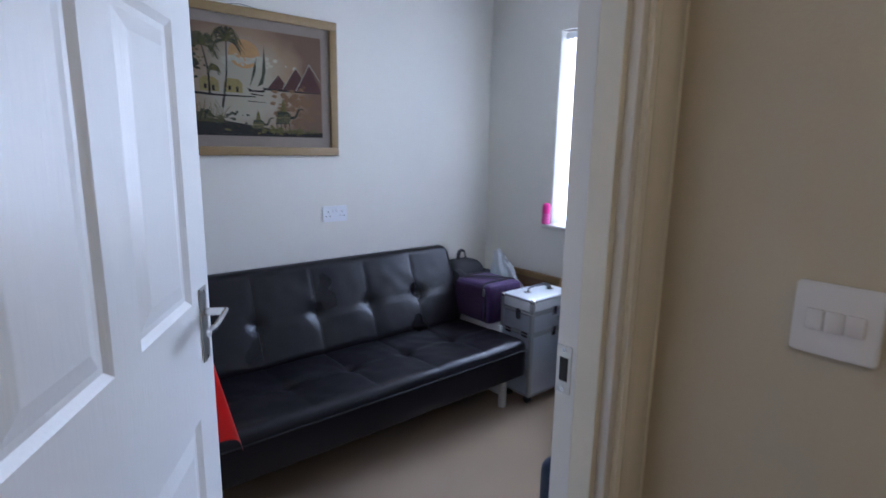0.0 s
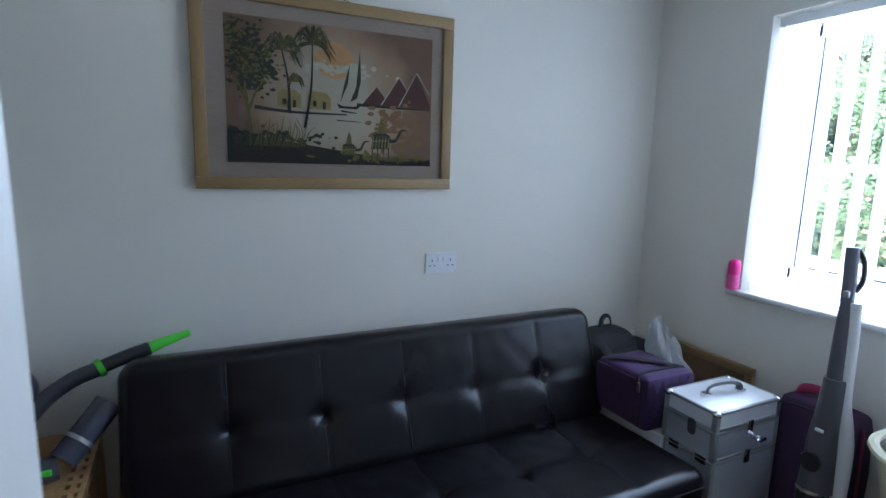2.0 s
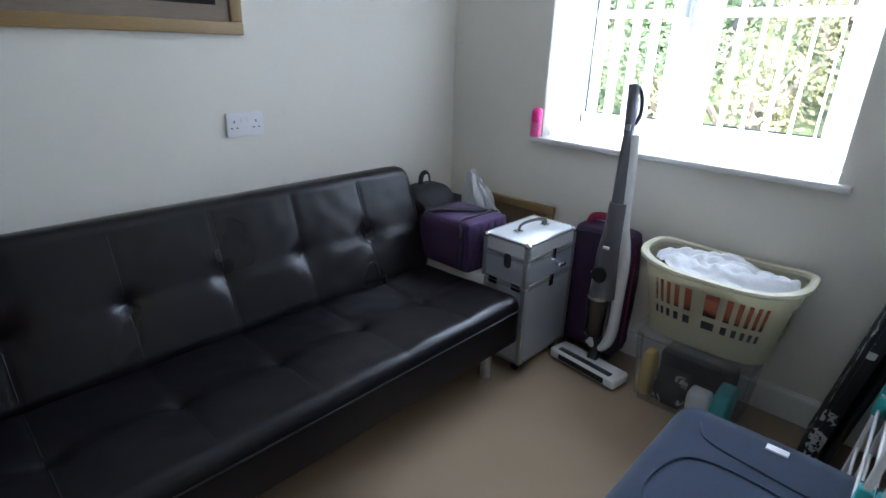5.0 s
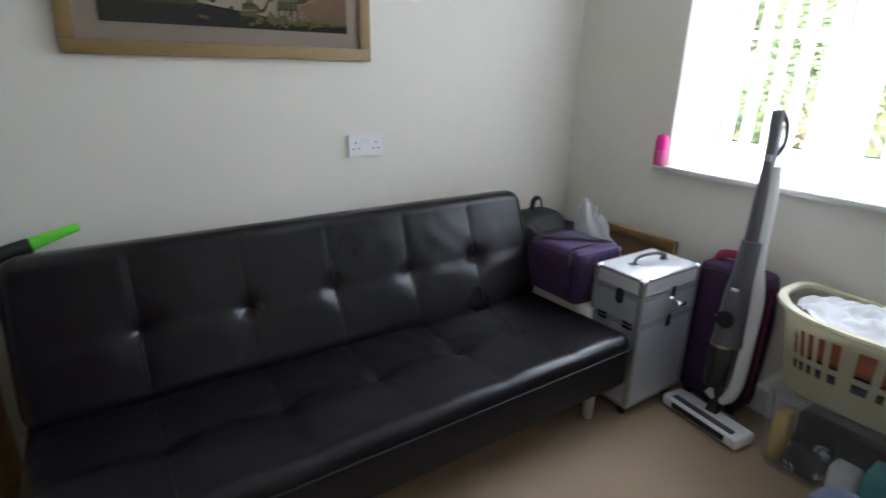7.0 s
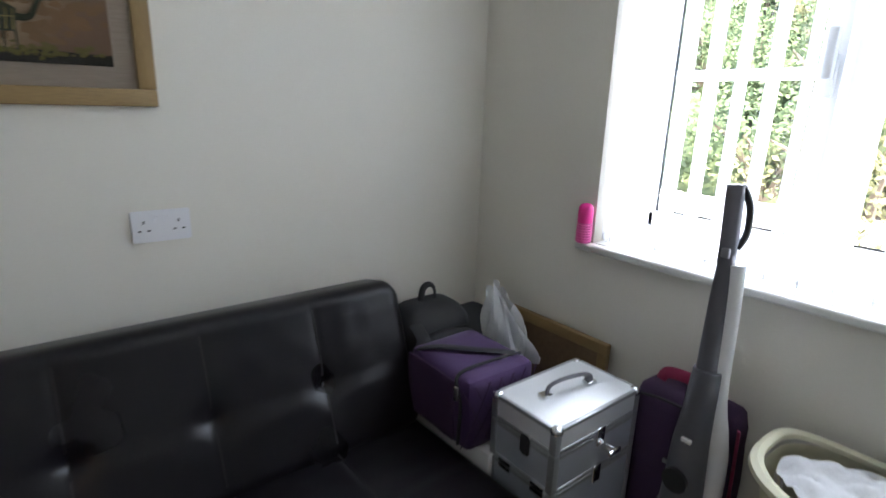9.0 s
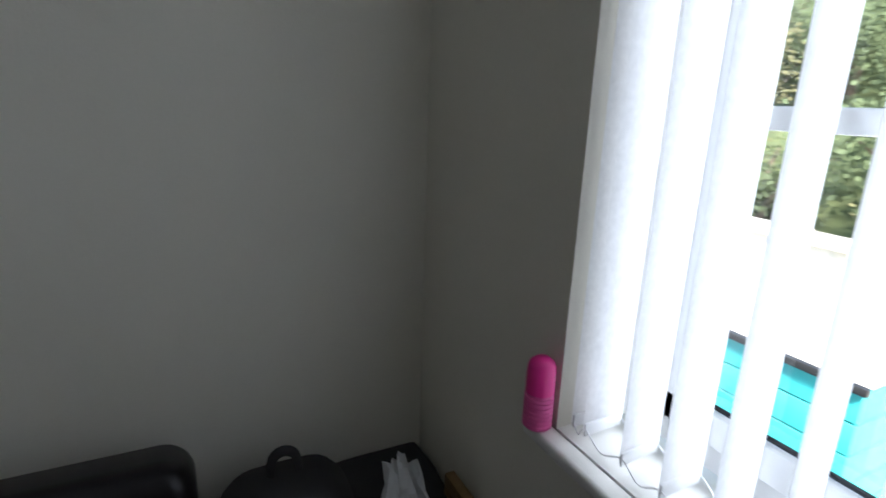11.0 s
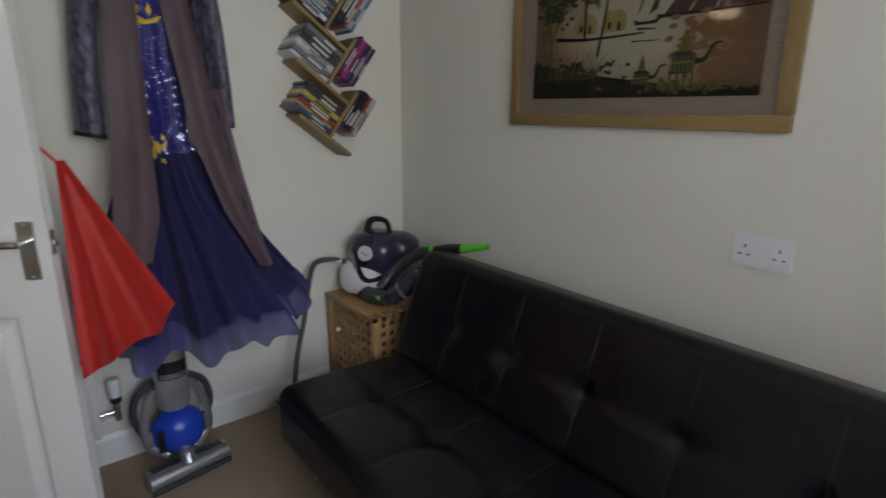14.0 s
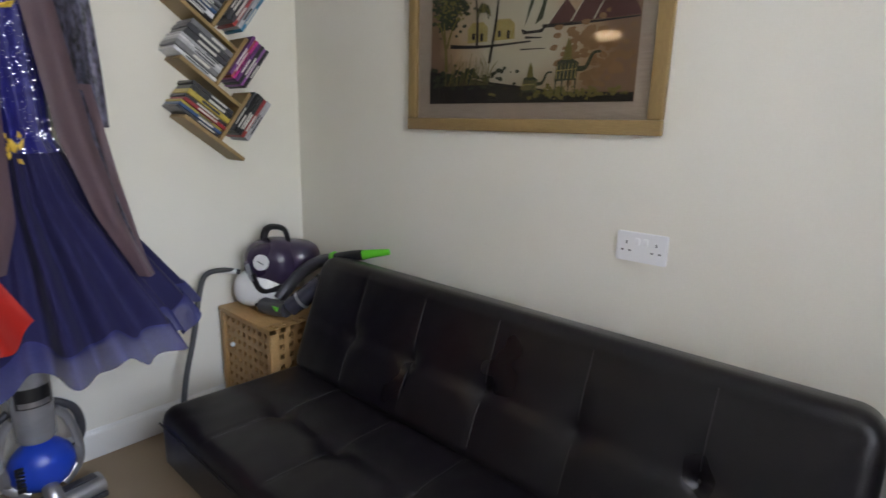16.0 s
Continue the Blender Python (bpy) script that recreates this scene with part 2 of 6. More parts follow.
PINKB = mat("pink_ribbed_plastic", (0.80, 0.12, 0.38), 0.4, var=0.02, bump=0)
PURPLE = mat("purple_quilted_fabric", (0.042, 0.012, 0.075), 0.75, grain=220, var=0.3, bump=0.4, sheen=0.1)
PLUM = mat("dark_plum_fabric", (0.045, 0.018, 0.06), 0.8, grain=300, var=0.25, bump=0.4)
BLACKF = mat("black_nylon", (0.018, 0.018, 0.021), 0.75, grain=320, var=0.3, bump=0.4)
GREYF = mat("dark_grey_fabric", (0.035, 0.037, 0.042), 0.85, grain=300, var=0.3, bump=0.4)
NAVYF = mat("navy_fabric", (0.013, 0.028, 0.066), 0.85, grain=350, var=0.25, bump=0.5, sheen=0.2)
RASP = mat("raspberry_trim", (0.32, 0.02, 0.08), 0.6, grain=200, var=0.15, bump=0.2)
CREAMP = mat("cream_plastic", (0.74, 0.71, 0.53), 0.4, grain=40, var=0.02, bump=0.02)
LINEN = mat("white_laundry", (0.78, 0.79, 0.82), 0.9, grain=120, var=0.08, bump=0.3, sheen=0.2)
RUST = mat("rust_laundry", (0.42, 0.13, 0.07), 0.9, grain=120, var=0.2, bump=0.3)
VGREY = mat("gunmetal_plastic", (0.075, 0.075, 0.088), 0.32, 0.3, grain=60, var=0.05, bump=0)
VWHITE = mat("glossy_white_plastic", (0.80, 0.80, 0.80), 0.25, var=0.01, bump=0)
VBLACK = mat("black_plastic", (0.018, 0.018, 0.02), 0.35, var=0.05, bump=0)
BLUEP = mat("bright_blue_plastic", (0.012, 0.06, 0.48), 0.3, var=0.03, bump=0)
STEELGREY = mat("steel_grey_plastic", (0.15, 0.15, 0.17), 0.34, 0.35, grain=60, var=0.05, bump=0)
CASETRIM = mat("case_trim", (0.40, 0.41, 0.43), 0.32, 0.5, grain=60, var=0.05, bump=0)
SATIN = mat("satin_silver", (0.62, 0.62, 0.60), 0.35, 0.5, grain=60, var=0.05, bump=0)
SILVERP = mat("silver_plastic", (0.42, 0.42, 0.44), 0.3, 0.7, var=0.04, bump=0)
LIME = mat("lime_plastic", (0.12, 0.62, 0.04), 0.4, var=0.02, bump=0)
PURPLEP = mat("aubergine_plastic", (0.035, 0.022, 0.055), 0.28, var=0.04, bump=0, coat=0.3)
RED = mat("red_satin", (0.74, 0.028, 0.018), 0.45, grain=180, var=0.06, bump=0.1, sheen=0.3)
NAVYD = mat("royal_blue_chiffon", (0.007, 0.006, 0.062), 0.8, grain=120, var=0.2, bump=0.2, sheen=0.05)
HEM = sheer("blue_organza_hem", (0.07, 0.075, 0.24), 0.3, 0.22)
MAUVE = mat("mauve_satin", (0.20, 0.125, 0.15), 0.45, grain=150, var=0.08, bump=0.1, sheen=0.3)
GOLD = mat("gold_embroidery", (0.75, 0.50, 0.08), 0.4, 0.4, grain=300, var=0.3, bump=0.6)
GLASS = clear("window_glass")
PICGLASS = clear("picture_glass", (0.97, 0.97, 0.96), 1.38)
CLEARP = sheer("clear_tub_plastic", (0.62, 0.64, 0.66), 0.5, 0.80)
BLIND = sheer("white_blind_fabric", (0.86, 0.86, 0.87), 0.5)
BAG = sheer("white_carrier_plastic", (0.80, 0.81, 0.83), 0.35, 0.12)


def velvet():
    """Crushed velvet: pale and dark strokes."""
    m = mat("crushed_velvet", (0.075, 0.07, 0.115), 0.5, grain=64, var=2.6, bump=0.6, sheen=0.3, stretch=(1, 1, 0.5), blotch=0.2)
    return m


VELVET = velvet()


def patterned():
    """Black cloth printed with pale round and wavy figures."""
    m = mat("black_printed_cotton", (0.02, 0.02, 0.022), 0.85, bump=0.2, grain=200)
    nt = m.node_tree
    b = nt.nodes["Principled BSDF"]
    tc, v = nt.nodes.new("ShaderNodeTexCoord"), nt.nodes.new("ShaderNodeTexVoronoi")
    v.inputs["Scale"].default_value = 14
    ns = nt.nodes.new("ShaderNodeTexNoise")
    ns.inputs["Scale"].default_value = 45
    r, r2 = nt.nodes.new("ShaderNodeValToRGB"), nt.nodes.new("ShaderNodeValToRGB")
    r.color_ramp.elements[0].position, r.color_ramp.elements[1].position = 0.38, 0.40
    r.color_ramp.elements[0].color, r.color_ramp.elements[1].color = (1, 1, 1, 1), (0, 0, 0, 1)
    r2.color_ramp.elements[0].position, r2.color_ramp.elements[1].position = 0.47, 0.50
    mul, mix = nt.nodes.new("ShaderNodeMath"), nt.nodes.new("ShaderNodeMix")
    mul.operation = "MULTIPLY"
    mix.data_type = "RGBA"
    nt.links.new(tc.outputs["Object"], v.inputs["Vector"])
    nt.links.new(tc.outputs["Object"], ns.inputs["Vector"])
    nt.links.new(v.outputs["Distance"], r.inputs[0])
    nt.links.new(ns.outputs["Fac"], r2.inputs[0])
    nt.links.new(r.outputs[0], mul.inputs[0])
    nt.links.new(r2.outputs[0], mul.inputs[1])
    nt.links.new(mul.outputs[0], mix.inputs["Factor"])
    mix.inputs["A"].default_value, mix.inputs["B"].default_value = (0.018, 0.018, 0.02, 1), (0.55, 0.55, 0.56, 1)
    nt.links.new(mix.outputs["Result"], b.inputs["Base Color"])
    return m


PRINT = patterned()

# ---- the room ----
X0, X1, Y0, Y1, H = 0.05, 2.92, -2.12, 0.0, 2.31
WY0, WY1, WZ0, WZ1 = -1.715, -0.565, 0.895, 2.02      # window opening
DX0, DX1, DH = 0.235, 1.0, 2.0                         # door opening

structure("floor", box(-1.4, -4.6, -0.06, X1, Y1, 0.0), CARPET, "beige short-pile carpet on the floor", "floor")
structure("ceiling", box(-1.5, -4.7, H, X1 + 0.25, 0.12, H + 0.1), CEIL, "white painted ceiling", "ceiling")
structure("wall_north", box(X0 - 0.1, Y1, 0, X1 + 0.25, 0.12, H), WALL, "cream painted wall behind the sofa", "wall")
structure("wall_west", box(X0 - 0.1, Y0, 0, X0, Y1, H), WALL, "cream painted side wall", "wall")
b = box(X1, Y0 - 0.1, 0, X1 + 0.25, Y1, WZ0)
box(X1, Y0 - 0.1, WZ1, X1 + 0.25, Y1, H, bm=b)
box(X1, WY1, WZ0, X1 + 0.25, Y1, WZ1, bm=b)
box(X1, Y0 - 0.1, WZ0, X1 + 0.25, WY0, WZ1, bm=b)
structure("wall_east", b, WALL, "cream painted wall with the window", "wall")
b = box(DX1 + 0.03, Y0 - 0.1, 0, X1, Y0, H)
box(X0 - 0.1, Y0 - 0.1, 0, DX0 - 0.03, Y0, H, bm=b)
box(DX0 - 0.03, Y0 - 0.1, DH + 0.03, DX1 + 0.03, Y0, H, bm=b)
structure("wall_south", b, WALL, "cream painted wall with the doorway", "wall")
structure("wall_hall_east", box(1.10, -4.6, 0, 1.22, Y0 - 0.1, H), HALL, "beige painted hallway wall", "wall")
structure("wall_hall_west", box(-1.4, -4.6, 0, -1.3, Y0 - 0.1, H), HALL, "beige painted hallway wall", "wall")
structure("wall_hall_south", box(-1.4, -4.7, 0, 1.22, -4.6, H), HALL, "beige painted end wall of the hallway", "wall")
structure("wall_hall_north", box(-1.4, Y0 - 0.1, 0, X0 - 0.1, Y0, H), HALL, "beige painted hallway wall", "wall")


def skirting(a, c, inward):
    """A skirting board with a rounded top edge, from a to c."""
    a, c, n = Vector((*a, 0)), Vector((*c, 0)), Vector((*inward, 0))
    prof = [(0, 0), (0.015, 0), (0.015, 0.10), (0.012, 0.108), (0.007, 0.112), (0.004, 0.118), (0, 0.118)]
    bm = bmesh.new()
    e0 = [bm.verts.new(a + n * p + Vector((0, 0, z))) for p, z in prof]
    e1 = [bm.verts.new(c + n * p + Vector((0, 0, z))) for p, z in prof]
    for i in range(len(prof)):
        j = (i + 1) % len(prof)
        bm.faces.new((e0[i], e0[j], e1[j], e1[i]))
    bm.faces.new(e0[::-1])
    bm.faces.new(e1)
    bmesh.ops.recalc_face_normals(bm, faces=bm.faces[:])
    structure("baseboard", bm, GLOSS, "white gloss skirting board", "skirting")


skirting((X0, Y1), (X1, Y1), (0, -1))
skirting((X0, Y0), (X0, Y1 - 0.016), (1, 0))
skirting((X1, Y0), (X1, Y1 - 0.016), (-1, 0))
skirting((DX1 + 0.09, Y0), (X1 - 0.016, Y0), (0, 1))
skirting((1.10, -4.6), (1.10, Y0 - 0.12), (-1, 0))

# door lining, stops and architraves
b = box(DX0 - 0.03, Y0 - 0.1, 0, DX0, Y0, DH + 0.03, 0.002)
box(DX1, Y0 - 0.1, 0, DX1 + 0.03, Y0, DH + 0.03, 0.002, bm=b)
box(DX0, Y0 - 0.1, DH, DX1, Y0, DH + 0.03, 0.002, bm=b)
structure("door_lining", b, GLOSS, "white gloss door lining", "door frame")
b = box(DX1 - 0.013, Y0 - 0.085, 0, DX1 - 0.0005, Y0 - 0.045, DH - 0.014, 0.002)
box(DX0 + 0.0005, Y0 - 0.085, 0, DX0 + 0.013, Y0 - 0.045, DH - 0.014, 0.002, bm=b)
box(DX0, Y0 - 0.085, DH - 0.013, DX1, Y0 - 0.045, DH - 0.0005, 0.002, bm=b)
structure("door_stop", b, CREAMGLOSS, "white door stop inside the door lining", "door frame")


def architrave(x_in, side, y_wall, out, top):
    """One leg of an ogee architrave: x_in is its edge by the opening, side the way it widens."""
    prof = [(0, 0), (0, 0.009), (0.006, 0.013), (0.014, 0.012), (0.022, 0.015), (0.040, 0.018), (0.056, 0.019), (0.062, 0.016), (0.066, 0.018), (0.07, 0.016), (0.07, 0)]
    bm = bmesh.new()
    e0 = [bm.verts.new((x_in + side * w, y_wall + out * d, 0)) for w, d in prof]
    e1 = [bm.verts.new((x_in + side * w, y_wall + out * d, top + w)) for w, d in prof]
    for i in range(len(prof) - 1):
        bm.faces.new((e0[i], e0[i + 1], e1[i + 1], e1[i]))
    bm.faces.new(e0)
    bm.faces.new(e1)
    bmesh.ops.recalc_face_normals(bm, faces=bm.faces[:])
    structure("trim", bm, CREAMGLOSS if out < 0 else GLOSS, "white gloss moulded architrave", "architrave", True)


for yw, o in ((Y0, 1), (Y0 - 0.1, -1)):
    architrave(DX1 + 0.015, 1, yw, o, DH + 0.01)
    architrave(DX0 - 0.015, -1, yw, o, DH + 0.01)
    b = box(DX0 - 0.015, min(yw, yw + o * 0.017), DH + 0.012, DX1 + 0.015, max(yw, yw + o * 0.017), DH + 0.08, 0.004)
    structure("trim", b, GLOSS, "white gloss architrave head", "architrave")

strike = thing("strike_plate", (DX1, -2.135, 1.02), "satin nickel strike plate let into the door lining", "strike plate")
part("plate", box(DX1 - 0.0015, -2.149, 0.985, DX1 + 0.001, -2.121, 1.062, 0.0004), BRUSHED, strike, smooth=False)
# no hole is cut: a dark block gives the shade inside it
part("latch_hole_shade", box(DX1 - 0.0025, -2.143, 1.005, DX1 - 0.0005, -2.128, 1.043), DARK, strike, smooth=False)
for z in (0.992, 1.055):
    part("screw", rod((DX1 - 0.0028, -2.135, z), (DX1 - 0.0008, -2.135, z), 0.0035, n=10), CHROME, strike)

# ---- window ----
win = thing("window_1", (X1 + 0.12, (WY0 + WY1) / 2, WZ0), "white plastic double-glazed window with a transom bar", "window", kind="structure")
FX0, FX1 = X1 + 0.12, X1 + 0.18
fy0, fy1 = WY0 + 0.001, WY1 - 0.001
frame_bm = box(FX0, fy0, WZ0 + 0.03, FX1, fy0 + 0.06, WZ1, 0.006)
box(FX0, fy1 - 0.06, WZ0 + 0.03, FX1, fy1, WZ1, 0.006, bm=frame_bm)
box(FX0, fy0 + 0.06, WZ0 + 0.03, FX1, fy1 - 0.06, WZ0 + 0.095, 0.006, bm=frame_bm)
box(FX0, fy0 + 0.06, WZ1 - 0.06, FX1, fy1 - 0.06, WZ1, 0.006, bm=frame_bm)
part("window_frame", frame_bm, UPVC, win)
# opening sash stands in front of the frame
sy0, sy1, sz0, sz1 = fy0 + 0.045, fy1 - 0.045, WZ0 + 0.08, WZ1 - 0.045
MY = (WY0 + WY1) / 2
sash = box(FX0 - 0.018, sy0, sz0, FX0 - 0.002, sy0 + 0.05, sz1, 0.005)
box(FX0 - 0.018, sy1 - 0.095, sz0, FX0 - 0.002, sy1, sz1, 0.005, bm=sash)
box(FX0 - 0.018, sy0 + 0.05, sz0, FX0 - 0.002, sy1 - 0.05, sz0 + 0.05, 0.005, bm=sash)
box(FX0 - 0.018, sy0 + 0.05, sz1 - 0.05, FX0 - 0.002, sy1 - 0.05, sz1, 0.005, bm=sash)
part("sash", sash, UPVC, win)
part("mullion", box(FX0 - 0.022, MY - 0.065, sz0 + 0.05, FX0 + 0.05, MY + 0.065, sz1 - 0.05, 0.006), UPVC, win, "white plastic mullion")
wh = part("window_handle", box(FX0 - 0.036, MY + 0.02, 1.37, FX0 - 0.0225, MY + 0.05, 1.47, 0.005), UPVC, win, "white window handle")
part("lever", box(FX0 - 0.060, MY + 0.022, 1.41, FX0 - 0.0365, MY + 0.048, 1.53, 0.008), UPVC, wh)
part("transom", box(FX0 + 0.006, sy0 + 0.05, 1.415, FX0 + 0.04, sy1 - 0.05, 1.445, 0.005), UPVC, win, "white glazing bar")
b = box(FX0 - 0.004, sy0 + 0.05, sz0 + 0.05, FX0 + 0.002, sy0 + 0.053, sz1 - 0.05)
box(FX0 - 0.010, sy1 - 0.098, sz0 + 0.05, FX0 - 0.003, sy1 - 0.0955, sz1 - 0.05, bm=b)
box(FX0 - 0.004, sy0 + 0.055, sz0 + 0.05, FX0 + 0.002, sy1 - 0.055, sz0 + 0.055, bm=b)
part("gasket", b, GREYF, win, "black rubber gasket", False)
for z0, z1 in ((WZ0 + 0.095, 1.417), (1.443, WZ1 - 0.06)):
    pane = part("pane", sheet(lambda u, v: Vector((FX0 + 0.02, fy0 + 0.055 + (fy1 - fy0 - 0.11) * u, z0 + (z1 - z0) * v)), 1, 1), GLASS, win, "clear glass", False)
    pane.visible_shadow = False
b = box(X1 - 0.04, WY0 - 0.045, 0.88, X1 - 0.0005, WY1 + 0.045, 0.905, 0.008, 3)
box(X1, WY0 + 0.0015, 0.8955, FX0, WY1 - 0.0015, 0.905, bm=b)
structure("window_sill", b, GLOSS, "white gloss window sill board", "window sill", True)

# vertical blind
blind = thing("vertical_blind", (X1 + 0.05, (WY0 + WY1) / 2, 2.0), "white fabric vertical blind hanging in the window", "blind")
part("head_rail", box(X1 + 0.03, WY0 + 0.01, 1.975, X1 + 0.07, WY1 - 0.01, 2.012, 0.004), UPVC, blind, "white aluminium head rail")


def slat(y, turn, width=0.089):
    m = Matrix.Translation((X1 + 0.055, y, 0)) @ Matrix.Rotation(radians(turn), 4, "Z")
    bm = sheet(lambda u, v: Vector(((u - 0.5) * width, 0.004 * math.cos((u - 0.5) * math.pi), 0.925 + v * 1.05)), 6, 1)
    bm.transform(m)
    s = part("slat", bm, BLIND, blind)
    w = box(-width / 2 + 0.004, -0.002, 0.917, width / 2 - 0.004, 0.002, 0.940, 0.001)
    w.transform(m)
    part("bottom_weight", w, PLASTIC, s)
    return m


slats = []
for i in range(15):
    y = WY1 - (0.053 if i else 0.049) - i * 0.0762
    slats.append((y, 3 + 2 * math.sin(i * 2.1)))
slats.insert(0, (WY1 - 0.022, 1))
for y, a in slats:
    slat(y, a)
for k in (-1, 1):
    pts = []
    for (ya, aa), (yb, ab) in zip(slats, slats[1:]):
        pa = Vector((X1 + 0.055 + k * 0.04 * math.cos(radians(aa)), ya + k * 0.04 * math.sin(radians(aa)), 0.93))
        pb = Vector((X1 + 0.055 + k * 0.04 * math.cos(radians(ab)), yb + k * 0.04 * math.sin(radians(ab)), 0.93))
        pts += [pa, (pa + pb) / 2 - Vector((0, 0, 0.018))]
    part("bead_chain", tube(pts, 0.0013, 5), PLASTIC, blind)

# ---- outside the window ----
GRAVEL = mat("pale_paving", (0.42, 0.40, 0.37), 0.9, grain=9, var=0.2, bump=0.4)
GRASSY = mat("rough_ground", (0.075, 0.095, 0.04), 0.95, grain=6, var=0.4, bump=0.6)
STONE = mat("pale_coping_stone", (0.50, 0.47, 0.42), 0.85, grain=14, var=0.25, bump=0.5)
TEAL = mat("teal_painted_boards", (0.04, 0.40, 0.42), 0.5, grain=20, var=0.12, bump=0.2, stretch=(6, 1, 6))
LEAF = sheer("mixed_leaves", (0.105, 0.135, 0.075), 0.4)
LEAF2 = sheer("yellowing_leaves", (0.15, 0.145, 0.08), 0.4)
BARK = mat("bark", (0.08, 0.06, 0.045), 0.9, grain=30, var=0.4, bump=0.8)
structure("ground", box(X1 + 0.25, -300, -0.5, 600, 300, -0.3), GRASSY, "rough ground outside the house", "ground")
structure("pavement", box(X1 + 0.25, -12, -0.3, 7.6, 14, -0.26), GRAVEL, "pale paved yard outside the window", "paving")


def bank(u, v):
    x, y = 7.9 + u * 9, -14 + v * 36
    return Vector((x, y, -0.2 + 4.6 * u ** 0.8 + 0.25 * noise.noise((x * 0.6, y * 0.6, 0))))


structure("hillside", sheet(bank, 30, 60), GRASSY, "steep earth bank behind the yard", "bank", True)
wall_t = thing("retaining_wall", (7.75, 4, -0.26), "low pale stone retaining wall with coping", "garden wall")
part("wall_body", box(7.6, -12, -0.3, 7.9, 14, 0.28, 0.01), STONE, wall_t)
for i in range(30):
    part("coping_stone", box(7.55, -12 + i * 0.86, 0.28, 7.95, -12 + i * 0.86 + 0.85, 0.35 + 0.008 * (i % 3), 0.01), STONE, wall_t)


def shrub(at, size, leafmat, seed):
    """Trunk, limbs and several hundred small leaves in uneven clumps."""
    rnd = random.Random(seed)
    t = thing("shrub", at, "bushy green shrub on the bank" if leafmat is LEAF else "yellowing green shrub on the bank", "shrub", "shrubs on the bank")
    wood, leaves = None, bmesh.new()
    base = Vector(at)
    for k in range(7):
        a, tilt = rnd.uniform(0, 6.28), rnd.uniform(0.2, 0.9)
        tip = base + Vector((math.cos(a) * tilt, math.sin(a) * tilt, rnd.uniform(0.5, 1.0))) * size
        wood = tube([base - Vector((0, 0, 0.2)), base.lerp(tip, 0.5) + Vector((0, 0, 0.1 * size)), tip], 0.03, 6, wood, radii=(0.05 * size, 0.01))
        for c in range(9):
            p = base.lerp(tip, rnd.uniform(0.35, 1.1)) + Vector([rnd.gauss(0, 0.2 * size) for _ in range(3)])
            for q in range(46):
                o = p + Vector([rnd.gauss(0, 0.11 * size) for _ in range(3)])
                d = Vector([rnd.gauss(0, 1) for _ in range(3)]).normalized()
                s = d.orthogonal().normalized() * rnd.uniform(0.02, 0.038)
                ln = d * rnd.uniform(0.05, 0.10)
                leaves.faces.new([leaves.verts.new(x) for x in (o, o + ln * 0.5 + s, o + ln, o + ln * 0.5 - s)])
    part("trunk", wood, BARK, t)
    part("crown", leaves, leafmat, t, smooth=False)


rs = random.Random(4)
for i in range(50):
    u, y = (i % 5) * 0.15 + 0.05 + rs.uniform(-0.03, 0.03), -1.5 + (i // 5) * 1.3 + rs.uniform(-0.6, 0.6)
    p = bank(u, (y + 14) / 36)
    shrub(tuple(p), rs.uniform(0.9, 1.5), LEAF if rs.random() < 0.62 else LEAF2, 100 + i)

# teal boarded boxes in the yard, invented to stand for unclear teal shapes
for n, (x, y, w) in enumerate(((4.7, 0.15, 1.15), (5.1, 1.75, 1.3))):
    pl = thing("teal_box", (x, y, -0.26), "low teal boarded box with a pale lid, an invented stand-in", "garden store", "garden stores")
    for k in range(7):
        part("board", box(x - 0.4, y - w / 2, -0.26 + k * 0.12, x - 0.375, y + w / 2, -0.26 + k * 0.12 + 0.114, 0.004), TEAL, pl)
        part("side_board", box(x - 0.373, y - w / 2, -0.26 + k * 0.12, x + 0.4, y - w / 2 + 0.025, -0.26 + k * 0.12 + 0.114, 0.004), TEAL, pl)
    for k in range(8):
        part("lid_board", box(x - 0.4 + k * 0.1, y - w / 2, 0.582, x - 0.4 + k * 0.1 + 0.096, y + w / 2, 0.60, 0.003), STONE, pl)
    part("lid_rail", box(x - 0.43, y - w / 2 - 0.02, 0.575, x - 0.405, y + w / 2 + 0.02, 0.605, 0.004), VBLACK, pl, "dark edge rail")

# ---- hallway ----
lamp = thing("ceiling_light", (0.15, -3.05, H), "small warm ceiling light with a frosted glass shade", "ceiling light")
part("rose", rod((0.15, -3.05, H - 0.025), (0.15, -3.05, H), 0.05), PLASTIC, lamp)
part("stem", rod((0.15, -3.05, H - 0.16), (0.15, -3.05, H - 0.025), 0.008), BRUSHED, lamp)
part("shade", lathe([(0.02, -0.05), (0.07, -0.042), (0.105, -0.02), (0.115, 0.0), (0.06, 0.03), (0.02, 0.04)], (0.15, -3.05, H - 0.2)), glow("lit_frosted_glass", (1.0, 0.80, 0.54), 0.95), lamp, "lit frosted glass shade")


def switch_plate():
    t = thing("light_switch", (1.097, -2.445, 1.165), "white plastic triple light switch on the hallway wall", "light switch")
    m = Matrix.Translation((1.0995, -2.445, 1.165)) @ Matrix.Rotation(radians(-90), 4, "Z") @ Matrix.Translation((0, -0.0095, 0))
    part("plate", slab(rounded(0.088, 0.088, 0.006), 0.009, m, bevel=0.002), PLASTIC, t)
    for x in (-0.02, 0, 0.02):
        rk = box(x - 0.009, -0.004, -0.013, x + 0.009, 0.001, 0.013, 0.002)
        rk.transform(m @ Matrix.Rotation(radians(5), 4, "X"))
        part("rocker", rk, PLASTIC, t)


switch_plate()

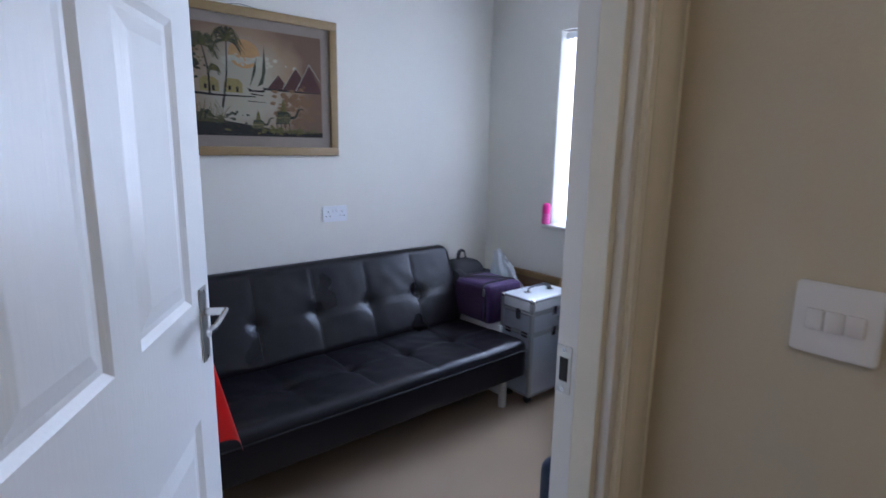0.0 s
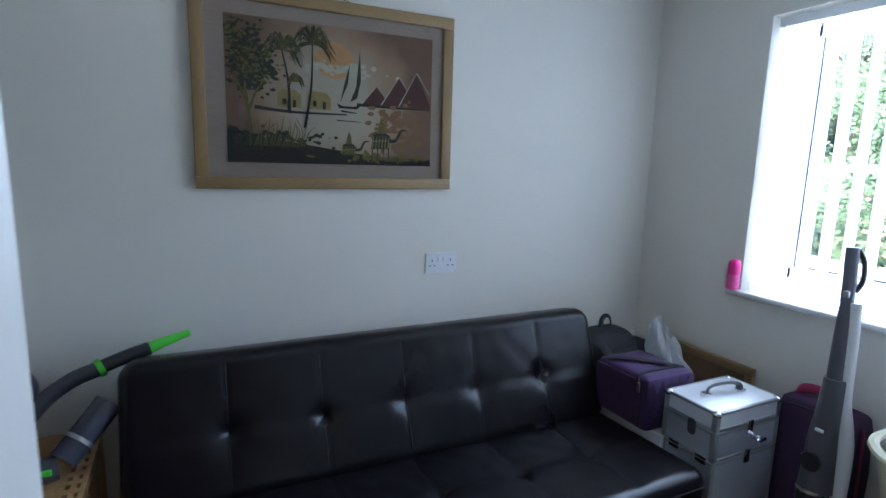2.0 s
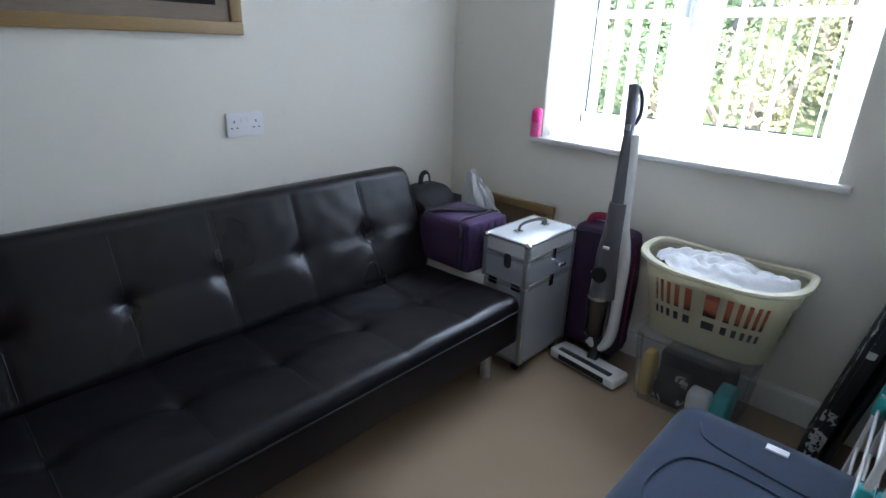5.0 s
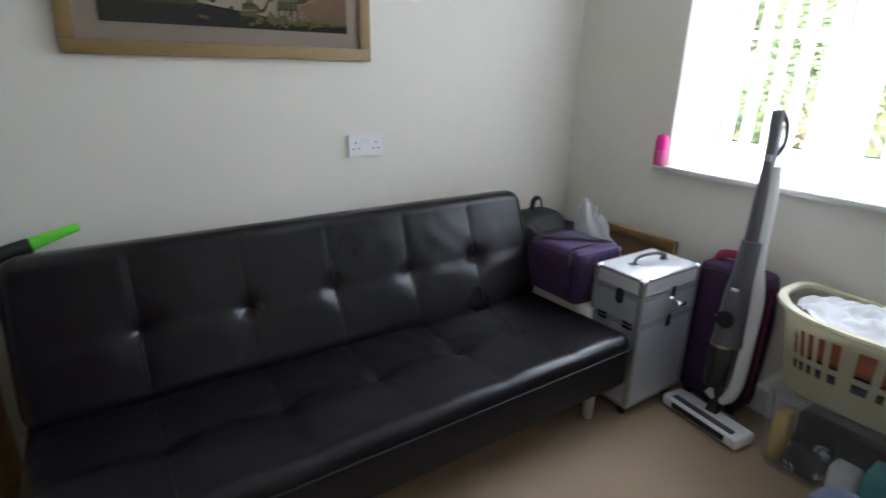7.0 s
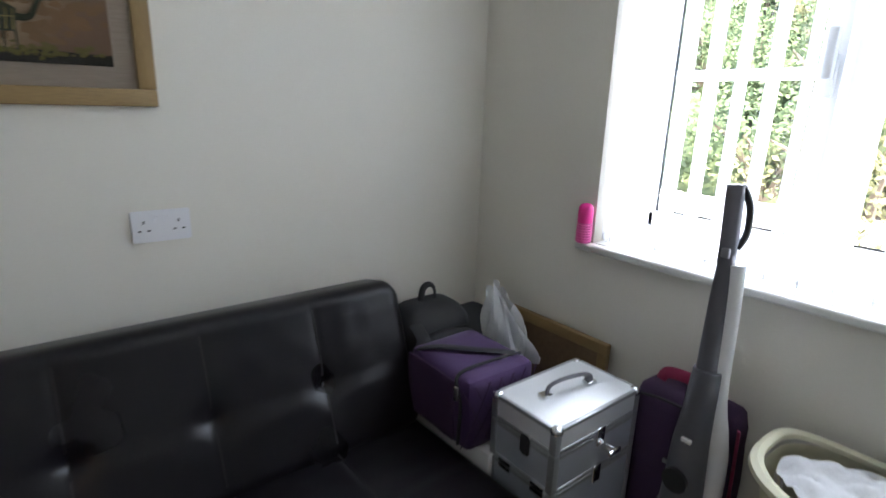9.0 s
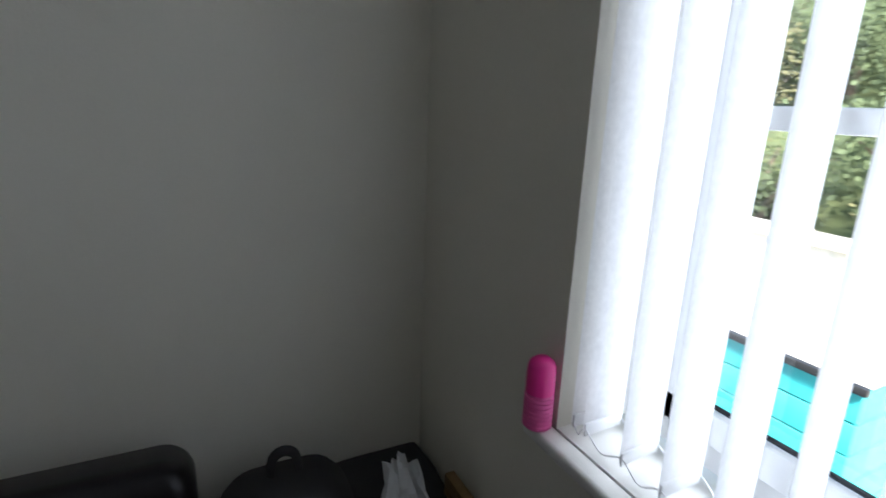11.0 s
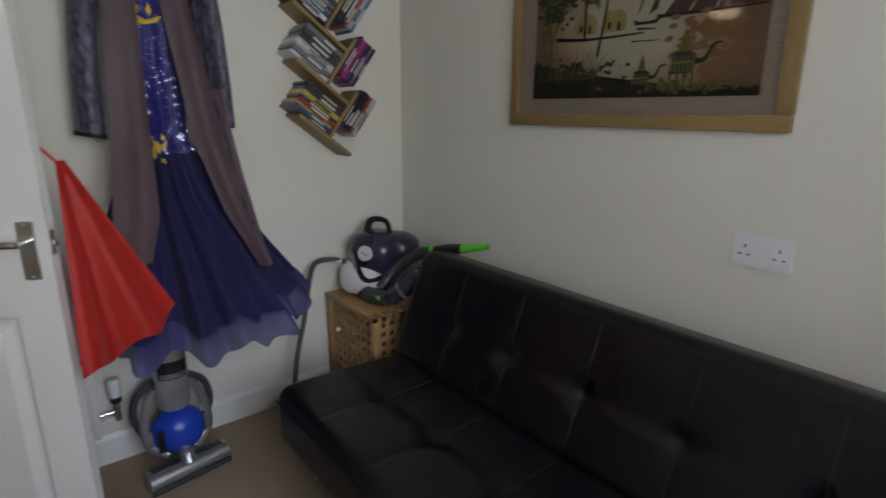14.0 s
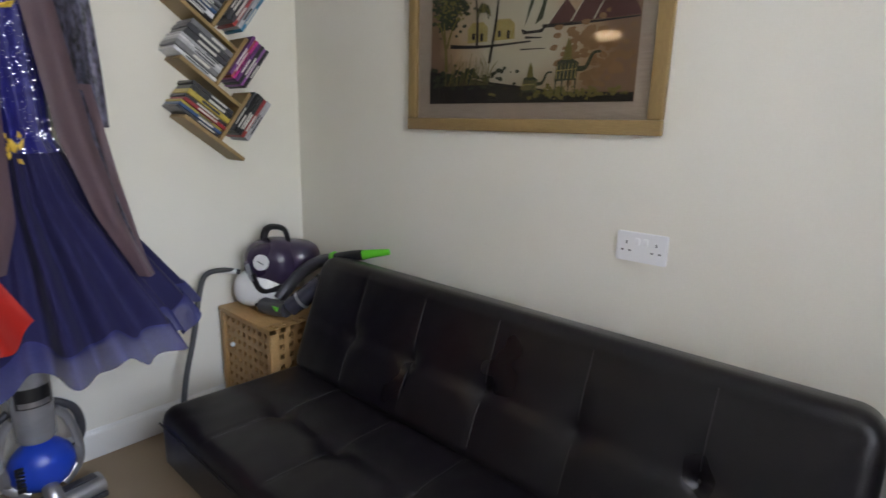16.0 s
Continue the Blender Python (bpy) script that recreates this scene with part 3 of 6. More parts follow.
# ---- the door ----
door = thing("door_1", (DX0 + 0.002, Y0, 0.0), "open white six-panel door with a nickel lever handle", "door", kind="structure")
LEN, TH = 0.755, 0.035
D = Matrix.Translation((DX0 + 0.006, Y0 + 0.004, 0)) @ Matrix.Rotation(radians(58.6), 4, "Z") @ Matrix.Translation((0, -TH, 0))


def raised_panel(x0, z0, x1, z1, face, out):
    """A sunk moulding with a raised field."""
    bm = bmesh.new()
    rings = []
    for inset, depth in ((0, 0), (0.012, -0.008), (0.022, -0.008), (0.05, -0.001), (0.052, -0.001)):
        rings.append([bm.verts.new((x, face + out * depth, z)) for x, z in ((x0 + inset, z0 + inset), (x1 - inset, z0 + inset), (x1 - inset, z1 - inset), (x0 + inset, z1 - inset))])
    for lo, hi in zip(rings, rings[1:]):
        for i in range(4):
            bm.faces.new((lo[i], lo[(i + 1) % 4], hi[(i + 1) % 4], hi[i]))
    bm.faces.new(rings[-1])
    bmesh.ops.recalc_face_normals(bm, faces=bm.faces[:])
    bm.transform(D)
    return bm


cols, rows = ((0.105, 0.335), (0.42, 0.65)), ((0.19, 0.83), (1.06, 1.56), (1.66, 1.87))
leaf = None
xs, zs = [0, 0.105, 0.335, 0.42, 0.65, LEN], [0.006, 0.19, 0.83, 1.06, 1.56, 1.66, 1.87, 1.985]
for i in range(5):
    for j in range(7):
        if i in (1, 3) and j in (1, 3, 5):
            leaf = box(xs[i], 0.010, zs[j], xs[i + 1], TH - 0.010, zs[j + 1], bm=leaf)
        else:
            leaf = box(xs[i], 0, zs[j], xs[i + 1], TH, zs[j + 1], bm=leaf)
bmesh.ops.remove_doubles(leaf, verts=leaf.verts, dist=0.0001)
leaf.transform(D)
part("leaf", leaf, DOORPAINT, door, smooth=False)
for c in cols:
    for r in rows:
        part("panel", raised_panel(c[0], r[0], c[1], r[1], 0, -1), DOORPAINT, door, smooth=False)
        part("panel", raised_panel(c[0], r[0], c[1], r[1], TH, 1), DOORPAINT, door, smooth=False)
for side in (-1, 1):
    f = 0 if side < 0 else TH
    plate = box(LEN - 0.068, f + side * 0.004, 0.93, LEN - 0.028, f + side * 0.001, 1.08, 0.001)
    plate.transform(D)
    hb = part("handle_plate", plate, BRUSHED, door, "satin nickel back plate", False)
    hz = 1.03
    lv = rod((LEN - 0.048, f, hz), (LEN - 0.048, f + side * 0.045, hz), 0.008)
    lv = tube([(LEN - 0.048, f + side * 0.045, hz), (LEN - 0.08, f + side * 0.047, hz), (LEN - 0.13, f + side * 0.047, hz - 0.004), (LEN - 0.17, f + side * 0.045, hz - 0.001)], 0.008, 10, lv, flat=(0.7, 1.1))
    lv.transform(D)
    part("lever", lv, CHROME, hb)
    for z in (0.938, 1.072):
        s = rod((LEN - 0.048, f, z), (LEN - 0.048, f + side * 0.0055, z), 0.003, n=8)
        s.transform(D)
        part("screw", s, CHROME, hb)
lt = box(LEN - 0.002, 0.008, 0.99, LEN + 0.001, 0.027, 1.055, 0.0004)
lt.transform(D)
lp = part("latch_plate", lt, BRUSHED, door, smooth=False)
lt = box(LEN, 0.012, 1.012, LEN + 0.009, 0.023, 1.028, 0.002)
lt.transform(D)
part("latch_bolt", lt, CHROME, lp)
for z in (0.25, 1.0, 1.78):
    h = rod((-0.002, -0.004, z - 0.04), (-0.002, -0.004, z + 0.04), 0.005, n=10)
    h.transform(D)
    part("hinge", h, BRUSHED, door)

# ---- the sofa bed ----
SX0, SX1 = 0.575, 2.355
sofa = thing("sofa_bed", ((SX0 + SX1) / 2, -0.55, 0), "black faux-leather click-clack sofa bed with buttoned cushions", "sofa")
SEAMS = [SX0 + (SX1 - SX0) * k / 6 for k in range(1, 6)]


def quilt(x, s, s_row, crease=1.0):
    """Sink of the padding at x along the sofa and s along the cushion, in metres."""
    d = 0.0
    for q in SEAMS:
        a = abs(x - q)
        d += 0.0024 * math.exp(-(a / 0.007) ** 2) * (1 if crease else 0)
        d += 0.016 * math.exp(-((x - q) ** 2 + (s - s_row) ** 2) / 0.045 ** 2) + 0.008 * math.exp(-((x - q) ** 2 + (s - s_row) ** 2) / 0.014 ** 2)
    d += 0.004 * math.exp(-((s - s_row) / 0.016) ** 2) + (0.006 if s > s_row else 0.0) * min(1, (s - s_row) / 0.02)
    k = (x - SX0) / (SX1 - SX0) * 6
    d -= 0.0045 * math.sin(math.pi * (k % 1)) ** 0.7
    d += 0.0018 * noise.noise((x * 16, s * 16, 3))
    return d


def cushion(place, width, length, thick, s_row, nx=168, ns=64):
    """A padded slab: place(x, s, h) gives the world place, s runs along the cushion, h is its height over the underside."""
    bm = bmesh.new()
    r = 0.045

    def top(x, s):
        e = min(x - SX0, SX1 - x, s, length - s)
        edge = 0.0 if e >= r else r - math.sqrt(max(r * r - (r - e) ** 2, 0))
        return thick - edge - quilt(x, s, s_row) * min(1, e / 0.05)

    g = [[None] * (ns + 1) for _ in range(nx + 1)]
    for i in range(nx + 1):
        x = SX0 + (SX1 - SX0) * (0.5 - 0.5 * math.cos(math.pi * i / nx)) * 0.12 + (SX1 - SX0) * 0.88 * i / nx
        for j in range(ns + 1):
            s = length * ((0.5 - 0.5 * math.cos(math.pi * j / ns)) * 0.3 + 0.7 * j / ns)
            h_ = top(x, s)
            dx, ds, R = min(x - SX0, SX1 - x), min(s, length - s), 0.06
            px, ps = x, s
            if dx < R and ds < R:
                a_, b_ = R - dx, R - ds
                k_ = max(a_, b_) / max(math.hypot(a_, b_), 1e-9)
                px += (a_ - a_ * k_) * (1 if x < (SX0 + SX1) / 2 else -1)
                ps += (b_ - b_ * k_) * (1 if s < length / 2 else -1)
            g[i][j] = bm.verts.new(place(px, ps, h_))
    for i in range(nx):
        for j in range(ns):
            bm.faces.new((g[i][j], g[i + 1][j], g[i + 1][j + 1], g[i][j + 1]))
    rim = [g[i][0] for i in range(nx + 1)] + [g[nx][j] for j in range(1, ns + 1)] + [g[i][ns] for i in range(nx - 1, -1, -1)] + [g[0][j] for j in range(ns - 1, 0, -1)]
    low = []
    for v in rim:
        low.append(bm.verts.new(v.co))
    return bm, rim, low


def padded(name, place, length, thick, s_row, label):
    bm, rim, low = cushion(place, SX1 - SX0, length, thick, s_row)
    down = place(0, 0, 0) - place(0, 0, 1)
    for v in low:
        v.co += down * (thick - 0.05)
    n = len(rim)
    for i in range(n):
        bm.faces.new((rim[i], low[i], low[(i + 1) % n], rim[(i + 1) % n]))
    bm.faces.new(low)
    bmesh.ops.recalc_face_normals(bm, faces=bm.faces[:])
    return part(name, bm, LEATHER, sofa, label)


# seat: s from the front edge back; the front edge at y = -0.93
seat_place = lambda x, s, h: Vector((x, -0.93 + s, 0.215 + h - 0.03 * s))
seat_ob = padded("seat", seat_place, 0.63, 0.185, 0.27, "buttoned seat cushion")
# back: leans from the seat up to the wall
BA = radians(22)
back_place = lambda x, s, h: Vector((x, -0.415 + s * math.sin(BA) * 0.95 - h * math.cos(BA) + 0.10, 0.337 + s * math.cos(BA) + h * math.sin(BA) * 0.6))
back_ob = padded("backrest", back_place, 0.47, 0.13, 0.21, "buttoned backrest cushion")
for q in SEAMS:
    for pl, row, th, par, seam_to in ((seat_place, 0.27, 0.185, seat_ob, 0.58), (back_place, 0.21, 0.13, back_ob, 0.43)):
        c = pl(q, row, th - 0.036)
        nrm = (pl(q, row, 1) - pl(q, row, 0)).normalized()
        bt = ball((0, 0, 0), 0.011, (1, 1, 0.4), n=12)
        bt.transform(Matrix.Translation(c + nrm * 0.003) @ nrm.to_track_quat("Z", "Y").to_matrix().to_4x4())
        part("button", bt, PIPING, par)
        for s0, s1 in ((0.05, row - 0.03), (row + 0.03, seam_to)):
            line = [pl(q, s0 + (s1 - s0) * k / 10, th - quilt(q, s0 + (s1 - s0) * k / 10, row) + 0.001) for k in range(11)]
            part("stitched_seam", tube(line, 0.0016, 6, soft=False), PIPING, par)
# welt along the front edge and the hidden steel frame
part("welt", tube([(SX0 + 0.03, -0.932, 0.352), ((SX0 + SX1) / 2, -0.933, 0.352), (SX1 - 0.03, -0.932, 0.352)], 0.003, 6), PIPING, sofa)
part("under_frame", box(SX0 + 0.08, -0.86, 0.165, SX1 - 0.08, -0.42, 0.262, 0.01), VBLACK, sofa, "black base under the seat")
for x in (SX0 + 0.075, SX1 - 0.058):
    for y in (-0.80, -0.36):
        part("leg", rod((x, y, 0), (x, y, 0.25), 0.021, 0.023, 20, bevel=0.002), SATIN, sofa, "silver leg")

# ---- the painting ----
def paint(name, color, rough=0.7, var=0.25, grain=60):
    return mat(name, color, rough, grain=grain, var=var, bump=0.1, blotch=0.15)


def gradient_paint():
    """Brown dusk sky and water, paling to cream round the low sun and its reflection."""
    m = bpy.data.materials.new("dusk_wash")
    m.use_nodes = True
    nt = m.node_tree
    b = nt.nodes["Principled BSDF"]
    b.inputs["Roughness"].default_value = 0.7
    tc, mp = nt.nodes.new("ShaderNodeTexCoord"), nt.nodes.new("ShaderNodeMapping")
    mp.inputs["Location"].default_value = (0.02, 0, -0.92)
    mp.inputs["Scale"].default_value = (2.9, 0, 2.9)
    ns, mixv = nt.nodes.new("ShaderNodeTexNoise"), nt.nodes.new("ShaderNodeVectorMath")
    ns.inputs["Scale"].default_value, ns.inputs["Detail"].default_value = 7, 6
    mixv.operation = "MULTIPLY_ADD"
    mixv.inputs[1].default_value = (0.5, 0, 0.35)
    gr, ramp = nt.nodes.new("ShaderNodeTexGradient"), nt.nodes.new("ShaderNodeValToRGB")
    gr.gradient_type = "SPHERICAL"
    els = ramp.color_ramp.elements
    els[0].position, els[0].color = 0.0, (0.25, 0.15, 0.095, 1)
    els[1].position, els[1].color = 0.62, (0.62, 0.57, 0.44, 1)
    e = els.new(0.28)
    e.color = (0.48, 0.33, 0.20, 1)
    nt.links.new(tc.outputs["Object"], mp.inputs[0])
    nt.links.new(tc.outputs["Object"], ns.inputs["Vector"])
    nt.links.new(ns.outputs["Color"], mixv.inputs[0])
    nt.links.new(mp.outputs[0], mixv.inputs[2])
    off = nt.nodes.new("ShaderNodeVectorMath")
    off.inputs[1].default_value = (-0.25, 0, -0.17)
    nt.links.new(mixv.outputs[0], off.inputs[0])
    nt.links.new(off.outputs[0], gr.inputs[0])
    nt.links.new(gr.outputs["Fac"], ramp.inputs[0])
    nt.links.new(ramp.outputs[0], b.inputs["Base Color"])
    return m


PX0, PX1, PZ0, PZ1 = 0.817, 1.776, 1.300, 1.972
pic = thing("framed_painting", ((PX0 + PX1) / 2, -0.002, PZ0), "river landscape painting under glass in an oak frame", "picture")
fw, fd = 0.042, 0.026
b = box(PX0, -fd, PZ0, PX1, -0.002, PZ0 + fw, 0.004)
part("frame_rail", b, OAK, pic)
part("frame_rail", box(PX0, -fd, PZ1 - fw, PX1, -0.002, PZ1, 0.004), OAK, pic)
part("frame_stile", box(PX0, -fd + 0.0006, PZ0 + fw, PX0 + fw, -0.002, PZ1 - fw, 0.004), OAKV, pic)
part("frame_stile", box(PX1 - fw, -fd + 0.0006, PZ0 + fw, PX1, -0.002, PZ1 - fw, 0.004), OAKV, pic)
part("papyrus_mount", box(PX0 + fw, -0.010, PZ0 + fw, PX1 - fw, -0.004, PZ1 - fw), mat("papyrus", (0.47, 0.39, 0.32), 0.8, grain=9, var=0.22, bump=0.1, stretch=(2, 1, 30)), pic, smooth=False)
U0, U1, V0, V1 = PX0 + 0.105, PX1 - 0.088, PZ0 + 0.092, PZ1 - 0.088
layer = [0]


def on_canvas(pts, material, name, parent=None):
    """A flat patch of paint; pts in shares of the painting's width and height."""
    layer[0] += 1
    y = -0.0105 - 0.00012 * layer[0]
    bm = bmesh.new()
    bm.faces.new([bm.verts.new((U0 + u * (U1 - U0), y, V0 + v * (V1 - V0))) for u, v in pts])
    bmesh.ops.triangulate(bm, faces=bm.faces[:])
    return part(name, bm, material, parent or pic, smooth=False)


def blobs(u, v, su, sv, n, size, material, name, seed):
    """Many small dabs of paint in one mesh."""
    rnd = random.Random(seed)
    layer[0] += 1
    y = -0.0105 - 0.00012 * layer[0]
    bm = bmesh.new()
    for _ in range(n):
        cu, cv = u + rnd.gauss(0, su), v + rnd.gauss(0, sv)
        if not (0.01 < cu < 0.99 and 0.02 < cv < 0.98):
            continue
        k = rnd.randint(5, 7)
        r = size * rnd.uniform(0.5, 1.3)
        lift = 0.0001 * _ / n
        bm.faces.new([bm.verts.new((U0 + cu * (U1 - U0) + r * rnd.uniform(0.6, 1.3) * math.cos(6.283 * i / k), y - lift, V0 + cv * (V1 - V0) + r * 0.7 * rnd.uniform(0.6, 1.2) * math.sin(6.283 * i / k))) for i in range(k)])
    return part(name, bm, material, pic, smooth=False, kind="stuff")


def strokes(lines, material, name, r=0.0025):
    """Thin brush strokes, each a tapering strip."""
    layer[0] += 1
    y = -0.0105 - 0.00012 * layer[0]
    bm = bmesh.new()
    for q, (pts, w) in enumerate(lines):
        line = smooth_line([(U0 + u * (U1 - U0), y - 0.0001 * q / len(lines), V0 + v * (V1 - V0)) for u, v in pts], 5)
        last = None
        for i, p in enumerate(line):
            d = (line[min(i + 1, len(line) - 1)] - line[max(i - 1, 0)]).normalized()
            s = Vector((-d.z, 0, d.x)) * r * w * (1 - 0.7 * i / len(line))
            a, c = bm.verts.new(p + s), bm.verts.new(p - s)
            if last:
                bm.faces.new((last[0], last[1], c, a))
            last = (a, c)
    return part(name, bm, material, pic, smooth=False, kind="stuff")


P_DARK, P_GREEN, P_OLIVE = paint("dark_umber", (0.025, 0.02, 0.016)), paint("dark_green_paint", (0.05, 0.06, 0.03)), paint("olive_paint", (0.20, 0.17, 0.045))
P_SUN, P_PYR, P_HUT, P_PALE = paint("sun_paint", (0.70, 0.42, 0.18)), paint("pyramid_brown", (0.12, 0.045, 0.04)), paint("hut_ochre", (0.45, 0.36, 0.13)), paint("pale_paint", (0.68, 0.66, 0.52))
part("painted_ground", box(U0, -0.0103, V0, U1, -0.0100, V1), gradient_paint(), pic, smooth=False)
on_canvas([(0.49 + 0.095 * math.cos(a * 0.157), 0.76 + 0.13 * math.sin(a * 0.157)) for a in range(40)], P_SUN, "sun")
blobs(0.52, 0.70, 0.10, 0.02, 60, 0.012, P_PALE, "cloud", 2)
for cx, h, w in ((0.70, 0.60, 0.075), (0.82, 0.685, 0.095), (0.915, 0.73, 0.095)):
    x1 = min(cx + w, 0.999)
    on_canvas([(cx - w, 0.46), (cx, h), (x1, 0.46)], P_PYR, "pyramid")
strokes([([(cx - w, 0.465), (cx, h)], 0.8) for cx, h, w in ((0.70, 0.60, 0.075), (0.82, 0.685, 0.095), (0.915, 0.73, 0.095))] + [([(0.82, 0.685), (0.86, 0.60)], 0.7), ([(0.915, 0.73), (0.99, 0.57)], 0.7)], P_PALE, "pyramid_edges")
strokes([([(0.60, 0.455), (0.8, 0.45), (0.995, 0.452)], 2.2), ([(0.52, 0.40), (0.6, 0.39)], 1.5), ([(0.12, 0.39), (0.3, 0.37), (0.55, 0.375)], 2.6), ([(0.5, 0.33), (0.62, 0.325)], 0.9)], P_DARK, "shore_lines")
blobs(0.84, 0.30, 0.10, 0.08, 110, 0.016, paint("water_russet", (0.30, 0.17, 0.08)), "russet_water", 8)
# felucca
on_canvas([(0.565, 0.47), (0.595, 0.58), (0.615, 0.86), (0.62, 0.63), (0.60, 0.50)], P_GREEN, "sail")
on_canvas([(0.515, 0.46), (0.54, 0.62), (0.565, 0.75), (0.555, 0.60)], P_GREEN, "sail")
on_canvas([(0.51, 0.42), (0.60, 0.42), (0.62, 0.45), (0.58, 0.437), (0.53, 0.437), (0.50, 0.455)], P_DARK, "hull")
# huts
for hu in (0.275, 0.415):
    on_canvas([(hu - 0.055, 0.40), (hu + 0.055, 0.40), (hu + 0.055, 0.49), (hu + 0.03, 0.525), (hu - 0.03, 0.53), (hu - 0.055, 0.49)], P_HUT, "hut")
    on_canvas([(hu - 0.03, 0.42), (hu - 0.014, 0.42), (hu - 0.014, 0.46), (hu - 0.03, 0.46)], P_DARK, "hut_window")
    on_canvas([(hu + 0.016, 0.405), (hu + 0.03, 0.405), (hu + 0.03, 0.455), (hu + 0.016, 0.455)], P_DARK, "hut_door")
# trees and palms
for u, v, s, n in ((0.05, 0.86, 0.05, 120), (0.10, 0.74, 0.05, 140), (0.09, 0.60, 0.055, 130), (0.14, 0.66, 0.04, 80)):
    blobs(u, v, s, 0.05, n, 0.010, P_GREEN, "foliage", int(u * 999))
    blobs(u + 0.01, v + 0.02, s, 0.045, n // 2, 0.006, P_OLIVE, "foliage_lights", int(u * 777))
strokes([([(0.10, 0.22), (0.09, 0.40), (0.05, 0.56)], 3), ([(0.10, 0.38), (0.13, 0.50), (0.17, 0.58)], 2), ([(0.09, 0.42), (0.08, 0.56)], 2)], P_OLIVE, "tree_trunk")
fronds = []
for (pu, pv), top in (((0.275, 0.36), (0.245, 0.80)), ((0.345, 0.26), (0.385, 0.86))):
    fronds.append(([(pu, pv), ((pu + top[0]) / 2 + 0.012, (pv + top[1]) / 2), top], 2.2))
strokes(fronds, P_DARK, "palm_trunk")
fr = []
rp = random.Random(5)
for tu, tv, k in ((0.245, 0.80, 1.0), (0.385, 0.86, 1.1), (0.305, 0.585, 0.42)):
    for i in range(46):
        a = rp.uniform(-0.5, 3.64)
        ln = 0.085 * k * rp.uniform(0.7, 1.15)
        fr.append(([(tu, tv), (tu + ln * 0.6 * math.cos(a), tv + ln * 1.1 * math.sin(a) + 0.02), (tu + ln * 1.1 * math.cos(a), tv + ln * 1.1 * math.sin(a) - 0.07 * k)], 1.0))
strokes(fr, P_GREEN, "palm_fronds")
strokes([(pts, 0.55) for pts, w in fr[::3]], P_OLIVE, "frond_lights")
# bank, reeds and the two camels as plain shapes
on_canvas([(0.0, 0.0), (0.999, 0.0), (0.999, 0.05), (0.80, 0.06), (0.64, 0.055), (0.5, 0.10), (0.33, 0.14), (0.16, 0.18), (0.0, 0.24)], P_DARK, "near_bank")
blobs(0.22, 0.17, 0.13, 0.035, 160, 0.009, P_GREEN, "bank_plants", 31)
blobs(0.75, 0.06, 0.14, 0.02, 120, 0.008, P_OLIVE, "bank_plants", 32)
strokes([([(0.10 + 0.014 * i, 0.12), (0.11 + 0.014 * i + rp.uniform(-0.01, 0.02), 0.22), (0.12 + 0.014 * i + rp.uniform(-0.03, 0.04), 0.26 + rp.uniform(0, 0.08))], 0.9) for i in range(18)], P_OLIVE, "reeds")
for cu, cv, k, legs in ((0.555, 0.065, 1.0, 0), (0.72, 0.125, 1.35, 4)):
    on_canvas([(cu - 0.036 * k, cv), (cu + 0.034 * k, cv + 0.005), (cu + 0.040 * k, cv + 0.075 * k), (cu + 0.008 * k, cv + 0.105 * k), (cu - 0.028 * k, cv + 0.085 * k)], P_GREEN, "camel_shape")
    on_canvas([(cu - 0.012 * k, cv + 0.09 * k), (cu + 0.018 * k, cv + 0.09 * k), (cu + 0.014 * k, cv + 0.15 * k), (cu + 0.003 * k, cv + 0.185 * k), (cu - 0.006 * k, cv + 0.14 * k)], P_OLIVE, "saddle_pack")
    limbs = [([(cu + 0.036 * k, cv + 0.05 * k), (cu + 0.062 * k, cv + 0.055 * k), (cu + 0.082 * k, cv + 0.11 * k), (cu + 0.105 * k, cv + 0.115 * k)], 2.4 * k)]
    limbs += [([(cu - 0.03 * k + 0.021 * k * q, cv + 0.01), (cu - 0.033 * k + 0.022 * k * q, cv - 0.075)], 1.2) for q in range(legs)]
    strokes(limbs, P_GREEN, "camel_limbs")
    strokes([([(cu - 0.03 * k + 0.012 * k * q, cv + 0.012), (cu - 0.026 * k + 0.012 * k * q, cv + 0.075 * k)], 0.7) for q in range(6)] + [([(cu - 0.033 * k, cv + 0.045 * k), (cu + 0.036 * k, cv + 0.05 * k)], 0.7)], P_HUT, "saddle_cloths")
part("glass", sheet(lambda u, v: Vector((PX0 + fw + (PX1 - PX0 - 2 * fw) * u, -0.0175, PZ0 + fw + (PZ1 - PZ0 - 2 * fw) * v)), 1, 1), PICGLASS, pic, "clear picture glass", False).visible_shadow = False
part("hanging_cord", tube([(1.21, -0.006, PZ1 - 0.002), (1.30, -0.006, PZ1 + 0.012), (1.39, -0.006, PZ1 - 0.002)], 0.0012, 6), BLACKF, pic)


def double_socket(x, z):
    t = thing("double_socket", (x, -0.001, z), "white double plug socket on the wall", "socket")
    m = Matrix.Translation((x, -0.010, z))
    part("plate", slab(rounded(0.147, 0.086, 0.006), 0.0095, m, bevel=0.002), PLASTIC, t)
    for k in (-0.012, 0.012):
        sw = box(x + k - 0.0065, -0.0135, z + 0.008, x + k + 0.0065, -0.009, z + 0.027, 0.0015)
        part("rocker", sw, PLASTIC, t)
    # uncut pin slots, their inner shade given by dark blocks
    for k in (-0.043, 0.043):
        for dx, dz, w, h in ((0, 0.012, 0.004, 0.009), (-0.011, -0.011, 0.0075, 0.004), (0.011, -0.011, 0.0075, 0.004)):
            part("pin_slot_shade", box(x + k + dx - w / 2, -0.0108, z + dz - h / 2, x + k + dx + w / 2, -0.0098, z + dz + h / 2), DARK, t, smooth=False)


